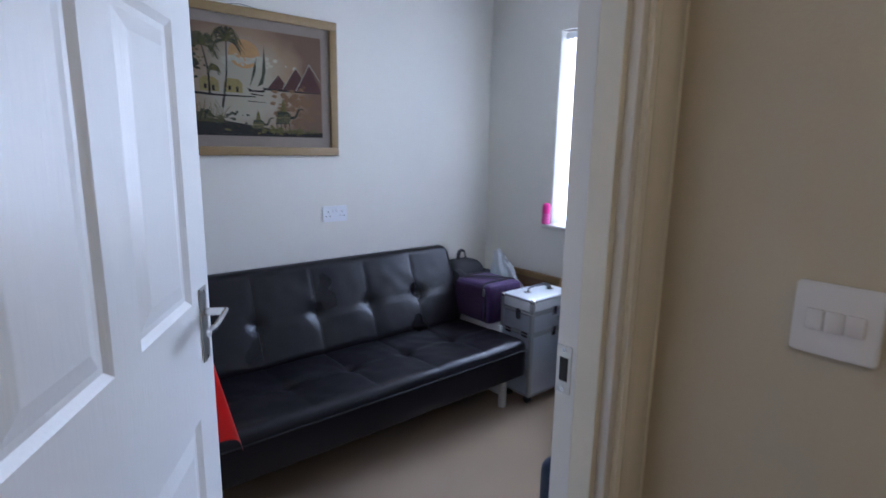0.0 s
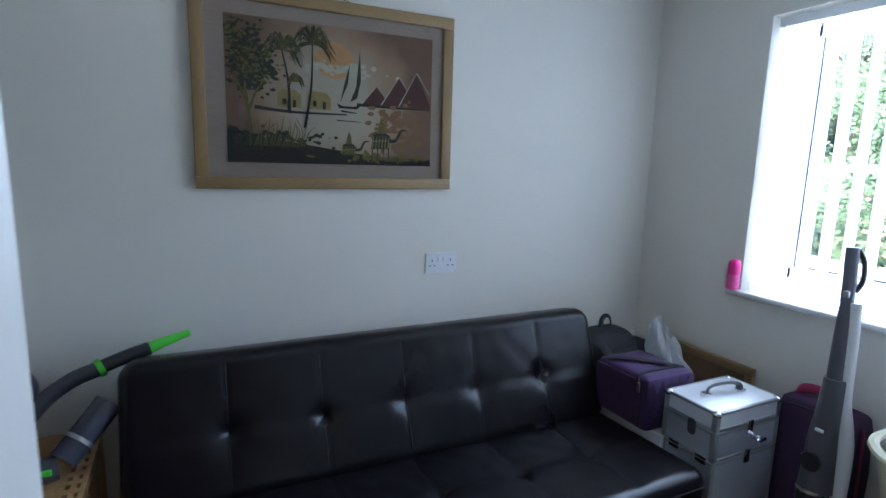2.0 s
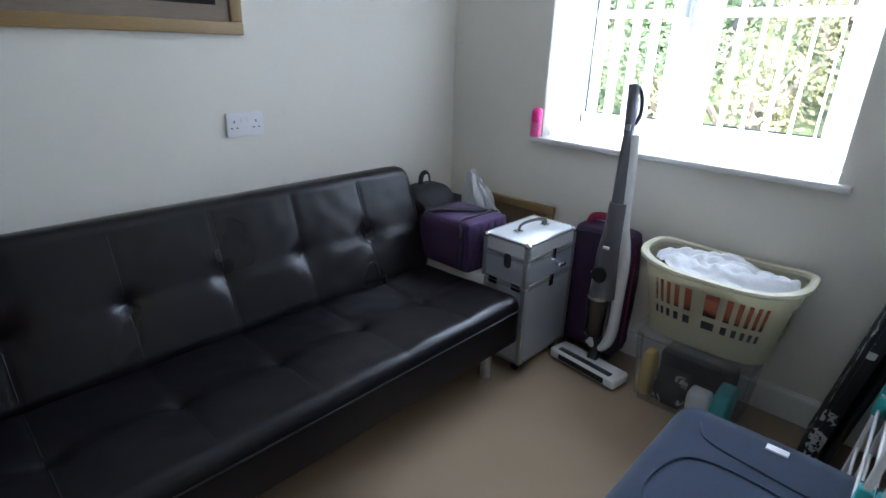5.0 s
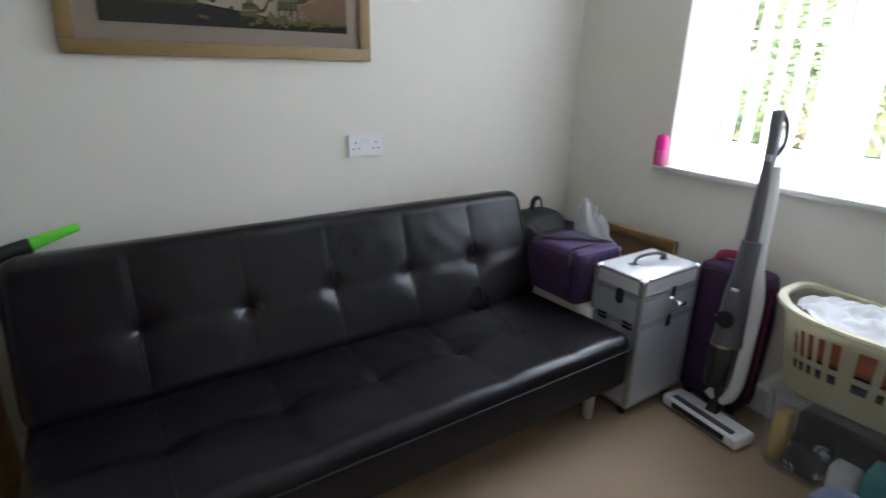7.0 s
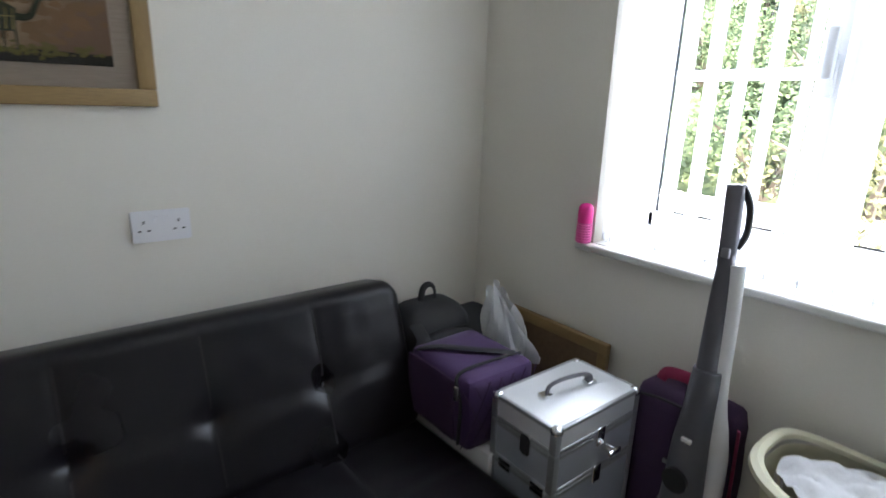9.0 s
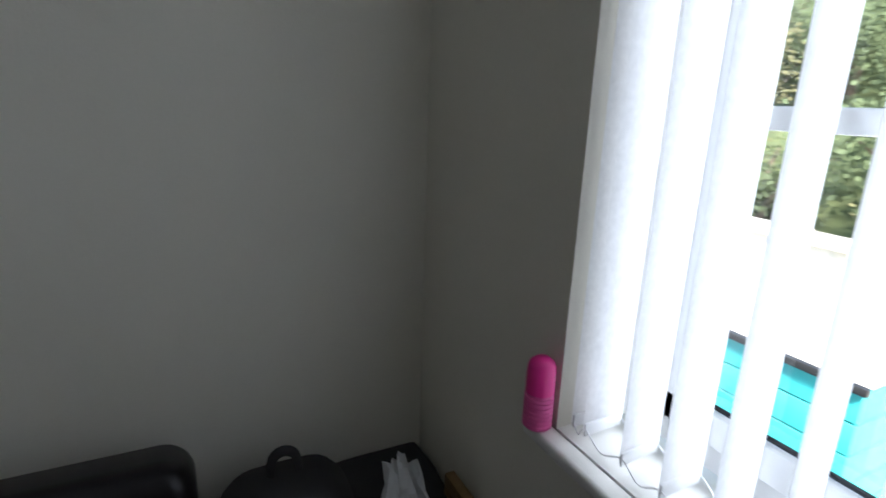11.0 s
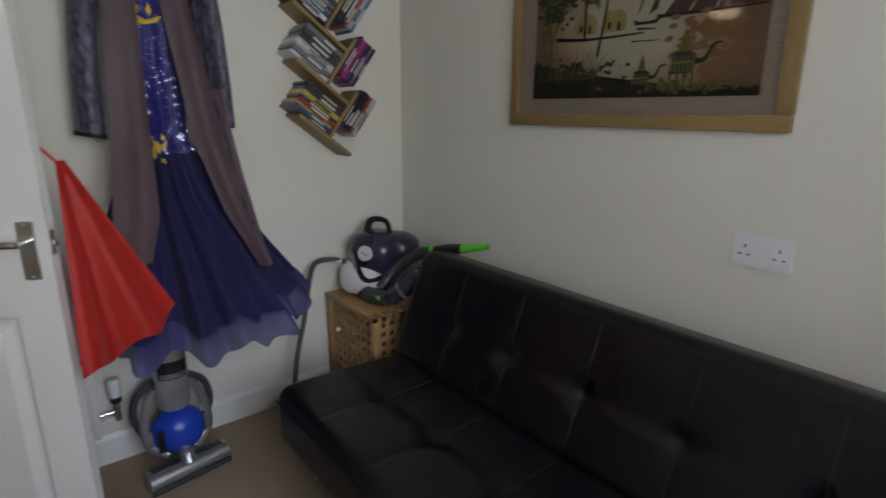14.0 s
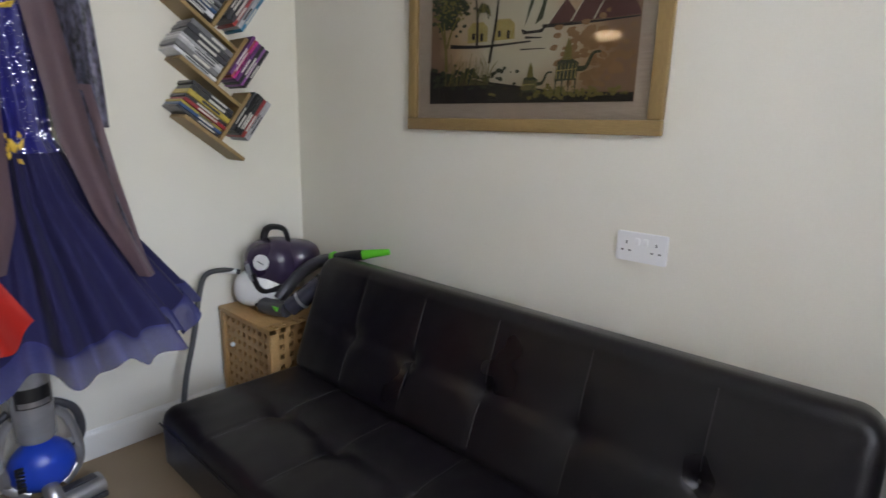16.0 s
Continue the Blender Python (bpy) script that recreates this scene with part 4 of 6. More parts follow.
double_socket(1.753, 0.987)

# ---- pink bottle on the sill ----
bx, by = 2.893, -0.545
bottle = thing("pink_bottle", (bx, by, 0.905), "bright pink plastic bottle with a ribbed base on the sill", "bottle")
prof = []
for i in range(7):
    z = 0.004 + i * 0.0085
    prof += [(0.0255, z), (0.0255, z + 0.005), (0.0235, z + 0.006), (0.0235, z + 0.008)]
part("ribbed_base", lathe([(0.022, 0.0)] + prof + [(0.024, 0.066)], (bx, by, 0.9055)), PINKB, bottle)
part("cap", lathe([(0.0245, 0.066), (0.0245, 0.10), (0.0235, 0.113), (0.020, 0.122), (0.012, 0.128), (0.0, 0.130)], (bx, by, 0.9055)), PINK, bottle)


# ---- aluminium trolley case ----
def trolley_case(x0, y0, x1, y1, top):
    t = thing("beauty_case", ((x0 + x1) / 2, (y0 + y1) / 2, 0), "silver aluminium trolley case with chrome latches", "case")
    zb, zj, zl = 0.055, 0.40, top - 0.075
    body = part("lower_body", box(x0 + 0.003, y0 + 0.003, zb, x1 - 0.003, y1 - 0.003, zj - 0.002, 0.004), ALU, t)
    up = part("upper_body", box(x0 + 0.003, y0 + 0.003, zj + 0.002, x1 - 0.003, y1 - 0.003, zl - 0.002, 0.004), ALU, t)
    lid = part("lid", box(x0 + 0.003, y0 + 0.003, zl + 0.002, x1 - 0.003, y1 - 0.003, top - 0.001, 0.006), ALULIT, t, "aluminium lid, coloured pale for the window's reflection")
    for par, za, zc in ((body, zb, zj - 0.001), (up, zj + 0.001, zl - 0.001), (lid, zl + 0.001, top)):
        for x in (x0, x1):
            for y in (y0, y1):
                part("corner_strip", box(min(x, x + (0.022 if x == x0 else -0.022)), min(y, y + (0.022 if y == y0 else -0.022)), za, max(x, x + (0.022 if x == x0 else -0.022)), max(y, y + (0.022 if y == y0 else -0.022)), zc, 0.004), CASETRIM, par)
        for z in (za + 0.0005, zc - 0.0125):
            for y in (y0, y1 - 0.012):
                part("edge_strip", box(x0 + 0.022, y, z, x1 - 0.022, y + 0.012, z + 0.012, 0.003), CASETRIM, par)
            for x in (x0, x1 - 0.012):
                part("edge_strip", box(x, y0 + 0.022, z, x + 0.012, y1 - 0.022, z + 0.012, 0.003), CASETRIM, par)
    for x in (x0, x1):
        for y in (y0, y1):
            part("ball_corner", ball((x + (0.012 if x == x0 else -0.012), y + (0.012 if y == y0 else -0.012), top - 0.010), 0.017, (1, 1, 0.8), n=14), CHROME, lid)
    # latches on the south face, hinged clasps on the west face
    xm = (x0 + x1) / 2
    for z in (zl, zj):
        part("clasp", box(xm - 0.016, y0 - 0.007, z - 0.03, xm + 0.016, y0 + 0.001, z + 0.022, 0.003), CHROME, up)
    part("twist_lock", rod((xm + 0.03, y0 - 0.03, zj + 0.065), (xm + 0.03, y0 + 0.002, zj + 0.065), 0.012), CHROME, up)
    part("twist_grip", box(xm + 0.005, y0 - 0.036, zj + 0.058, xm + 0.055, y0 - 0.026, zj + 0.073, 0.004), CHROME, up)
    ym = (y0 + y1) / 2
    part("lock_plate", slab(rounded(0.034, 0.06, 0.014), 0.006, Matrix.Translation((x0 - 0.006, ym - 0.02, zl - 0.012)) @ Matrix.Rotation(radians(90), 4, "Z") @ Matrix.Translation((0, -0.006, 0))), CHROME, up)
    for y in (y0 + 0.045, y1 - 0.065):
        for dz in (0, 0.017):
            part("vent_clasp", box(x0 - 0.006, y - 0.022, zj - 0.016 + dz, x0 + 0.001, y + 0.022, zj - 0.003 + dz, 0.002), CHROME, up)
    hx, hy = xm, ym
    hm = Matrix.Translation((hx, hy, top)) @ Matrix.Rotation(radians(-8), 4, "Z")
    hb = tube([(-0.075, 0, 0.006), (-0.07, 0, 0.026), (-0.035, 0, 0.036), (0.035, 0, 0.036), (0.07, 0, 0.026), (0.075, 0, 0.006)], 0.008, 10, flat=(1.5, 0.7))
    hb.transform(hm)
    hob = part("handle", hb, STEELGREY, lid, "steel grey carry handle")
    for k in (-0.08, 0.08):
        f = box(k - 0.016, -0.014, 0, k + 0.016, 0.014, 0.010, 0.003)
        f.transform(hm)
        part("handle_foot", f, CHROME, lid)
    for x in (x0 + 0.045, x1 - 0.045):
        for y in (y0 + 0.045, y1 - 0.045):
            w = part("castor", rod((x - 0.011, y, 0.021), (x + 0.011, y, 0.021), 0.0205, n=16), VBLACK, t, "black castor")
            part("castor_fork", box(x - 0.016, y - 0.012, 0.022, x + 0.016, y + 0.012, 0.056, 0.003), VBLACK, t)


trolley_case(2.39, -0.90, 2.742, -0.675, 0.588)


def soft_box(x0, y0, z0, x1, y1, z1, r=0.03, bulge=0.012, n=10, seed=0):
    """A soft bag body: rounded, bulging, slightly uneven."""
    b_ = bmesh.new()
    bmesh.ops.create_cube(b_, size=2)
    bmesh.ops.subdivide_edges(b_, edges=b_.edges[:], cuts=n, use_grid_fill=True)
    c = Vector(((x0 + x1) / 2, (y0 + y1) / 2, (z0 + z1) / 2))
    h = Vector(((x1 - x0) / 2, (y1 - y0) / 2, (z1 - z0) / 2))
    for v in b_.verts:
        p = Vector((v.co.x * h.x, v.co.y * h.y, v.co.z * h.z))
        core = Vector([max(-h[i] + r, min(h[i] - r, p[i])) for i in range(3)])
        d = p - core
        if d.length > 1e-6:
            p = core + d.normalized() * r
        q = v.co
        p += Vector([(1 if q[i] > 0.99 else -1 if q[i] < -0.99 else 0) * bulge * (1 - q[(i + 1) % 3] ** 2) * (1 - q[(i + 2) % 3] ** 2) for i in range(3)])
        p += 0.006 * Vector((noise.noise(p * 9 + Vector((seed, 0, 0))), noise.noise(p * 9 + Vector((0, seed, 5))), 0))
        v.co = c + p
    return b_


# ---- the pile in the corner ----
carton = solo("carton", box(2.375, -0.69, 0, 2.655, -0.07, 0.402, 0.004), mat("white_card", (0.78, 0.77, 0.76), 0.6, grain=20, var=0.03, bump=0.05), "white cardboard carton standing beside the sofa bed", "box", (2.51, -0.38, 0))
bagt = thing("purple_bag", (2.44, -0.52, 0.404), "purple quilted cool bag with a black zip and strap", "bag")
body = part("bag_body", soft_box(2.325, -0.655, 0.4045, 2.575, -0.375, 0.622, 0.02, 0.006, seed=2), PURPLE, bagt)
part("side_panel", soft_box(2.317, -0.60, 0.42, 2.328, -0.38, 0.605, 0.005, 0.001, 6, 3), PLUM, bagt, "dark plum side panel")
for k in range(5):
    for s in (-1, 1):
        xa = 2.345 + 0.045 * k
        part("quilting_seam", tube([(xa - s * 0.05, -0.6625, 0.44), (xa, -0.6665, 0.52), (xa + s * 0.05, -0.6625, 0.61)], 0.0015, 5), PLUM, body)
part("zip", tube([(2.321, -0.62, 0.42), (2.321, -0.625, 0.55), (2.33, -0.60, 0.620), (2.45, -0.60, 0.629), (2.57, -0.60, 0.620)], 0.005, 8), BLACKF, bagt, "black zip")
part("zip_pull", box(2.300, -0.632, 0.565, 2.307, -0.618, 0.605, 0.003), BRUSHED, bagt, "metal zip pull")
part("strap", tube([(2.34, -0.40, 0.617), (2.38, -0.46, 0.637), (2.47, -0.55, 0.637), (2.55, -0.60, 0.627)], 0.016, 8, flat=(1, 0.18)), BLACKF, bagt, "black strap")
ruck = thing("rucksack", (2.52, -0.20, 0.402), "black rucksack with a purple patterned pocket", "rucksack")
part("pack_body", soft_box(2.385, -0.31, 0.403, 2.655, -0.10, 0.665, 0.075, 0.010, seed=7), BLACKF, ruck)
part("front_pocket", soft_box(2.42, -0.352, 0.415, 2.62, -0.29, 0.60, 0.025, 0.008, 8, 4), BLACKF, ruck)
part("patterned_panel", soft_box(2.43, -0.358, 0.50, 2.61, -0.345, 0.565, 0.005, 0.002, 6, 8), mat("purple_print", (0.16, 0.12, 0.22), 0.8, grain=70, var=0.9, bump=0.1), ruck, "purple flecked panel")
part("grab_loop", tube([(2.49, -0.20, 0.66), (2.497, -0.20, 0.712), (2.52, -0.20, 0.728), (2.545, -0.20, 0.712), (2.555, -0.20, 0.66)], 0.011, 8, flat=(0.4, 1)), BLACKF, ruck)
part("shoulder_strap", tube([(2.40, -0.30, 0.64), (2.375, -0.38, 0.62), (2.345, -0.37, 0.56), (2.36, -0.34, 0.49)], 0.022, 8, flat=(1, 0.3)), BLACKF, ruck)
stor = thing("storage_box", (2.78, -0.17, 0), "dark grey fabric storage box in the corner", "storage box")
part("box_body", soft_box(2.675, -0.33, 0, 2.898, -0.02, 0.50, 0.015, 0.004, seed=1), GREYF, stor)
part("lid", soft_box(2.668, -0.335, 0.495, 2.90, -0.018, 0.535, 0.012, 0.002, seed=5), GREYF, stor)


def carrier(u, v):
    a = u * 2 * math.pi
    r = 0.085 * (1 - 0.55 * v) * (1 + 0.22 * math.sin(5 * a + 6 * v) + 0.12 * math.sin(11 * a + 3))
    return Vector((2.76 + r * math.cos(a) * 0.9 - 0.02 * v, -0.37 + r * math.sin(a) * 1.35 + 0.045 * v * v, 0.47 + 0.20 * v + 0.03 * v * math.sin(2 * a + 1) + 0.05 * max(0, math.cos(a - 2.2)) * v))


cb = thing("carrier_bag", (2.76, -0.37, 0.536), "crumpled white plastic carrier bag", "carrier bag")
part("bag_body", sheet(carrier, 44, 14, wrap=True), BAG, cb)
part("bag_handle", sheet(lambda u, v: Vector((2.74 + 0.05 * (u - 0.5) * (1 - v * 0.8), -0.345 + 0.04 * v + 0.01 * math.sin(9 * v + 3 * u), 0.63 + 0.105 * v)), 6, 8), BAG, cb)
lf = thing("leaning_frame", (2.895, -0.47, 0), "plain light oak picture frame leaning on the wall", "picture frame")
part("backing", box(2.890, -0.66, 0.03, 2.896, -0.27, 0.56), mat("hardboard", (0.22, 0.14, 0.08), 0.8, grain=60, var=0.2), lf, smooth=False)
part("frame_rail", box(2.878, -0.69, 0.555, 2.904, -0.24, 0.592, 0.003), OAK, lf)
part("frame_rail", box(2.878, -0.69, 0.0, 2.904, -0.24, 0.037, 0.003), OAK, lf)
part("frame_stile", box(2.879, -0.69, 0.037, 2.903, -0.655, 0.555, 0.003), OAKV, lf)
part("frame_stile", box(2.879, -0.275, 0.037, 2.903, -0.24, 0.555, 0.003), OAKV, lf)

sc = thing("suitcase", (2.83, -1.0, 0), "dark plum fabric suitcase with raspberry trim, standing by the wall", "suitcase")
part("shell", soft_box(2.765, -1.135, 0.03, 2.90, -0.865, 0.59, 0.035, 0.01, seed=11), PLUM, sc)
part("front_pocket", soft_box(2.752, -1.11, 0.06, 2.785, -0.89, 0.36, 0.015, 0.006, 8, 9), PLUM, sc)
part("zip_line", tube([(2.765, -1.128, 0.08), (2.763, -1.128, 0.5), (2.764, -1.09, 0.565), (2.764, -0.91, 0.565), (2.763, -0.872, 0.5), (2.765, -0.872, 0.08)], 0.004, 6), BLACKF, sc)
part("grab_handle", tube([(2.83, -1.07, 0.588), (2.82, -1.05, 0.625), (2.81, -1.0, 0.638), (2.82, -0.93, 0.625), (2.83, -0.905, 0.588)], 0.013, 10, flat=(0.5, 1.3)), RASP, sc, "raspberry carry handle")
part("trim_band", tube([(2.80, -1.142, 0.10), (2.80, -1.146, 0.35), (2.80, -1.14, 0.56)], 0.008, 6, flat=(1, 0.4)), RASP, sc, "raspberry trim")
for y in (-1.09, -0.91):
    part("wheel", rod((2.80, y - 0.012, 0.022), (2.80, y + 0.012, 0.022), 0.022), VBLACK, sc)
part("label_bar", box(2.748, -1.03, 0.40, 2.766, -0.985, 0.41, 0.001), SILVERP, sc)


# ---- upright stick vacuum ----
def stick_vacuum():
    t = thing("stick_vacuum", (2.70, -1.08, 0), "grey and white cordless stick vacuum cleaner, parked upright", "vacuum cleaner")
    hd = Matrix.Translation((2.655, -1.075, 0)) @ Matrix.Rotation(radians(-7), 4, "Z")
    h = part("floor_head", box(-0.055, -0.165, 0.006, 0.055, 0.165, 0.052, 0.012, 3, hd), VWHITE, t, "white floor head")
    part("head_window", box(-0.0585, -0.115, 0.018, -0.05, 0.115, 0.042, 0.003, 2, hd), VBLACK, h, "dark brush window")
    part("head_top_strip", box(-0.04, -0.13, 0.049, -0.012, 0.13, 0.055, 0.002, 2, hd), VGREY, h)
    for y in (-0.13, 0.13):
        part("wheel", rod(hd @ Vector((0.03, y - 0.01, 0.018)), hd @ Vector((0.03, y + 0.01, 0.018)), 0.018), VBLACK, h)
    part("neck", tube([(2.675, -1.08, 0.045), (2.70, -1.08, 0.085), (2.705, -1.08, 0.15)], 0.024, 12), VBLACK, t)
    # white outer frame: an open loop that runs up into the stem
    part("white_spine", tube([(2.69, -1.045, 0.13), (2.70, -1.095, 0.105), (2.712, -1.130, 0.17), (2.716, -1.135, 0.36), (2.716, -1.135, 0.50), (2.715, -1.125, 0.58), (2.712, -1.108, 0.68), (2.714, -1.100, 0.88), (2.714, -1.094, 1.0)], 0.02, 12, flat=(0.8, 1.15)), VWHITE, t, "white curved spine")
    body = part("motor_body", tube([(2.695, -1.075, 0.34), (2.695, -1.075, 0.42), (2.695, -1.075, 0.53), (2.697, -1.080, 0.62), (2.70, -1.083, 0.74)], 0.05, 18, radii=(0.056, 0.034), flat=(0.9, 1)), STEELGREY, t, "steel grey motor body")
    part("dust_cup", lathe([(0.040, 0), (0.046, 0.01), (0.047, 0.16), (0.043, 0.18)], (2.685, -1.068, 0.165)), mat("smoked_plastic", (0.03, 0.028, 0.03), 0.15, var=0.1, bump=0, coat=0.5), t, "smoked dust cup")
    part("cup_ring", lathe([(0.0485, 0), (0.0485, 0.012)], (2.685, -1.068, 0.335)), CHROME, t)
    part("vent_disc", rod((2.635, -1.075, 0.45), (2.645, -1.075, 0.45), 0.032, n=20), VBLACK, body)
    part("release_button", box(2.634, -1.10, 0.565, 2.644, -1.075, 0.575, 0.002), VWHITE, body)
    part("stem", tube([(2.70, -1.083, 0.68), (2.701, -1.081, 0.83), (2.703, -1.079, 0.96), (2.705, -1.078, 1.02)], 0.026, 14, radii=(0.027, 0.015), flat=(0.85, 1.1)), STEELGREY, t, "steel grey stem")
    grip = part("grip", tube([(2.705, -1.078, 1.00), (2.708, -1.075, 1.06), (2.710, -1.071, 1.12), (2.712, -1.068, 1.178)], 0.017, 14, flat=(0.75, 1.2)), STEELGREY, t, "steel grey handle")
    part("hand_loop", tube([(2.718, -1.090, 1.035), (2.735, -1.098, 1.07), (2.737, -1.094, 1.13), (2.722, -1.080, 1.172)], 0.008, 10, flat=(0.9, 1.1)), VBLACK, t, "black hand loop")
    part("power_button", box(2.688, -1.088, 1.015, 2.698, -1.068, 1.038, 0.004), SILVERP, grip)


stick_vacuum()


# ---- laundry basket on a clear tub ----
def basket():
    cx, cy = 2.725, -1.49
    t = thing("laundry_basket", (cx, cy, 0.312), "cream plastic laundry basket full of washing", "laundry basket")
    n = 96

    def ring(z, hx, hy, e=3.2):
        out = []
        for i in range(n):
            a = 2 * math.pi * i / n
            c, s = math.cos(a), math.sin(a)
            out.append((cx + hx * math.copysign(abs(c) ** (2 / e), c), cy + hy * math.copysign(abs(s) ** (2 / e), s), z))
        return out

    zs_ = [0.313, 0.35, 0.385, 0.40, 0.415, 0.43, 0.45, 0.465, 0.49, 0.515, 0.535, 0.56, 0.585]
    wall = bmesh.new()
    rings = []
    for z in zs_:
        k = (z - 0.313) / 0.272
        rings.append([wall.verts.new(p) for p in ring(z, 0.118 + 0.034 * k, 0.205 + 0.05 * k)])
    for j in range(len(zs_) - 1):
        for i in range(n):
            a = 360 * (i + 0.5) / n
            west, end = 135 < a < 225, (75 < a < 105 or 255 < a < 285)
            hole = (i % 2 == 0) and (west or end) and j in (3, 4, 6, 7, 8, 9) and abs(a - 180) < 42
            hole = hole or ((i % 2 == 0) and end and j in (4, 6, 7, 8, 9))
            if not hole:
                wall.faces.new((rings[j][i], rings[j][(i + 1) % n], rings[j + 1][(i + 1) % n], rings[j + 1][i]))
    wall.faces.new(rings[0][::-1])
    bmesh.ops.solidify(wall, geom=wall.faces[:], thickness=0.004)
    part("basket_wall", wall, CREAMP, t)
    rim = bmesh.new()
    dip = lambda i: 0.585 + 0.014 * math.cos(2 * (2 * math.pi * i / n) + math.pi)
    outs = []
    for off, dz in ((-0.004, -0.006), (0.012, -0.012), (0.022, -0.004), (0.020, 0.006), (0.008, 0.011), (-0.004, 0.006)):
        outs.append([rim.verts.new((x, y, dip(i) + dz + 0.012)) for i, (x, y, z) in enumerate(ring(0, 0.152 + off, 0.255 + off))])
    for a_, c_ in zip(outs, outs[1:] + outs[:1]):
        for i in range(n):
            rim.faces.new((a_[i], a_[(i + 1) % n], c_[(i + 1) % n], c_[i]))
    bmesh.ops.recalc_face_normals(rim, faces=rim.faces[:])
    part("rim", rim, CREAMP, t, "thick rolled rim")
    wash = thing("washing", (cx, cy, 0.32), "crumpled white washing heaped in the laundry basket", "laundry")

    def heap(u, v):
        a, r = 2 * math.pi * u, v
        x, y = cx + 0.135 * r * math.cos(a), cy + 0.232 * r * math.sin(a)
        z = 0.612 - 0.04 * r * r + 0.030 * noise.noise((x * 14, y * 11, 1)) + 0.022 * abs(noise.noise((x * 26, y * 22, 4)))
        return Vector((x, y, z))

    part("white_cloth", sheet(heap, 72, 26, wrap=True), LINEN, wash)
    part("rust_cloth", soft_box(cx - 0.115, cy - 0.18, 0.44, cx + 0.11, cy + 0.18, 0.53, 0.03, 0.01, seed=21), RUST, wash, "rust-coloured cloth")
    part("dark_cloth", soft_box(cx - 0.105, cy - 0.175, 0.325, cx + 0.10, cy + 0.175, 0.425, 0.03, 0.01, seed=23), mat("mixed_washing", (0.10, 0.11, 0.12), 0.9, grain=16, var=0.9, bump=0.2), wash, "dark mixed cloth")


basket()
tub = thing("storage_tub", (2.74, -1.47, 0), "clear plastic storage tub full of odds and ends", "storage tub")
tb = bmesh.new()
lo = [tb.verts.new(p) for p in ((2.62, -1.65, 0.004), (2.89, -1.65, 0.004), (2.89, -1.29, 0.004), (2.62, -1.29, 0.004))]
hi = [tb.verts.new(p) for p in ((2.60, -1.67, 0.29), (2.90, -1.67, 0.29), (2.90, -1.27, 0.29), (2.60, -1.27, 0.29))]
tb.faces.new(lo[::-1])
for i in range(4):
    tb.faces.new((lo[i], lo[(i + 1) % 4], hi[(i + 1) % 4], hi[i]))
bmesh.ops.bevel(tb, geom=[e for e in tb.edges if abs(e.verts[0].co.z - e.verts[1].co.z) > 0.1], offset=0.025, segments=4, affect="EDGES")
part("tub_body", tb, CLEARP, tub)
part("lid", box(2.585, -1.685, 0.288, 2.902, -1.255, 0.311, 0.007, 3), CLEARP, tub, "clear plastic lid")
for nm, lab, cat_, mt, bx_ in (("paper_bag", "yellow paper bag inside the clear tub", "bag", mat("yellow_paper", (0.62, 0.45, 0.14), 0.8, grain=30, var=0.2), (2.64, -1.345, 0.012, 2.70, -1.30, 0.20)),
                               ("dark_pouch", "dark printed pouch inside the clear tub", "pouch", PRINT, (2.64, -1.47, 0.012, 2.74, -1.36, 0.13)),
                               ("white_packet", "white packet inside the clear tub", "packet", LINEN, (2.645, -1.56, 0.012, 2.72, -1.485, 0.11)),
                               ("teal_packet", "teal packet inside the clear tub", "packet", TEAL, (2.645, -1.63, 0.012, 2.75, -1.57, 0.15)),
                               ("grey_pouch", "grey cloth pouch inside the clear tub", "pouch", GREYF, (2.76, -1.60, 0.012, 2.87, -1.33, 0.17))):
    solo(nm, soft_box(*bx_, 0.012, 0.004, 6, hash(bx_) % 7), mt, lab, cat_, ((bx_[0] + bx_[3]) / 2, (bx_[1] + bx_[4]) / 2, 0.012))

# ---- navy case on the floor ----
nv = thing("navy_case", (1.92, -1.85, 0), "navy blue fabric suitcase lying flat on the carpet", "suitcase")
part("shell", soft_box(1.62, -2.10, 0.012, 2.235, -1.585, 0.362, 0.06, 0.012, 14, 31), NAVYF, nv)
for pts in (((1.70, -1.72, 0.371), (1.80, -1.65, 0.370), (1.96, -1.69, 0.373), (1.98, -1.86, 0.376), (1.94, -1.98, 0.373)), ((2.02, -2.0, 0.371), (2.03, -1.84, 0.375), (2.06, -1.70, 0.371), (2.14, -1.66, 0.364))):
    part("piped_seam", tube(pts, 0.003, 6), NAVYF, nv)
part("label", box(2.135, -1.865, 0.366, 2.158, -1.815, 0.3735, 0.001), PLASTIC, nv, "small white label")
for y in (-2.0, -1.69):
    part("foot", rod((1.70, y, 0), (1.70, y, 0.05), 0.02), VBLACK, nv)
    part("foot", rod((2.12, y, 0), (2.12, y, 0.05), 0.02), VBLACK, nv)

# ---- folded ironing board and airer against the south wall ----
ib = thing("ironing_board", (2.74, -1.87, 0), "folded ironing board in a black and white printed cover", "ironing board")
IB = Matrix.Translation((2.745, -1.845, 0.02)) @ Matrix.Rotation(radians(9.5), 4, "X")
part("padded_board", slab([(-0.15, 0.0), (0.15, 0.0), (0.15, 0.95), (0.13, 1.12), (0.06, 1.27), (0.0, 1.30), (-0.06, 1.27), (-0.13, 1.12), (-0.15, 0.95)], -0.045, IB, bevel=0.012), PRINT, ib, "black and white printed cover")
for x in (-0.10, 0.10):
    f = tube([(x, -0.075, 0.0), (x, -0.075, 0.6), (x * 0.6, -0.075, 1.1)], 0.011, 10)
    f.transform(IB)
    part("leg", f, VBLACK, ib)
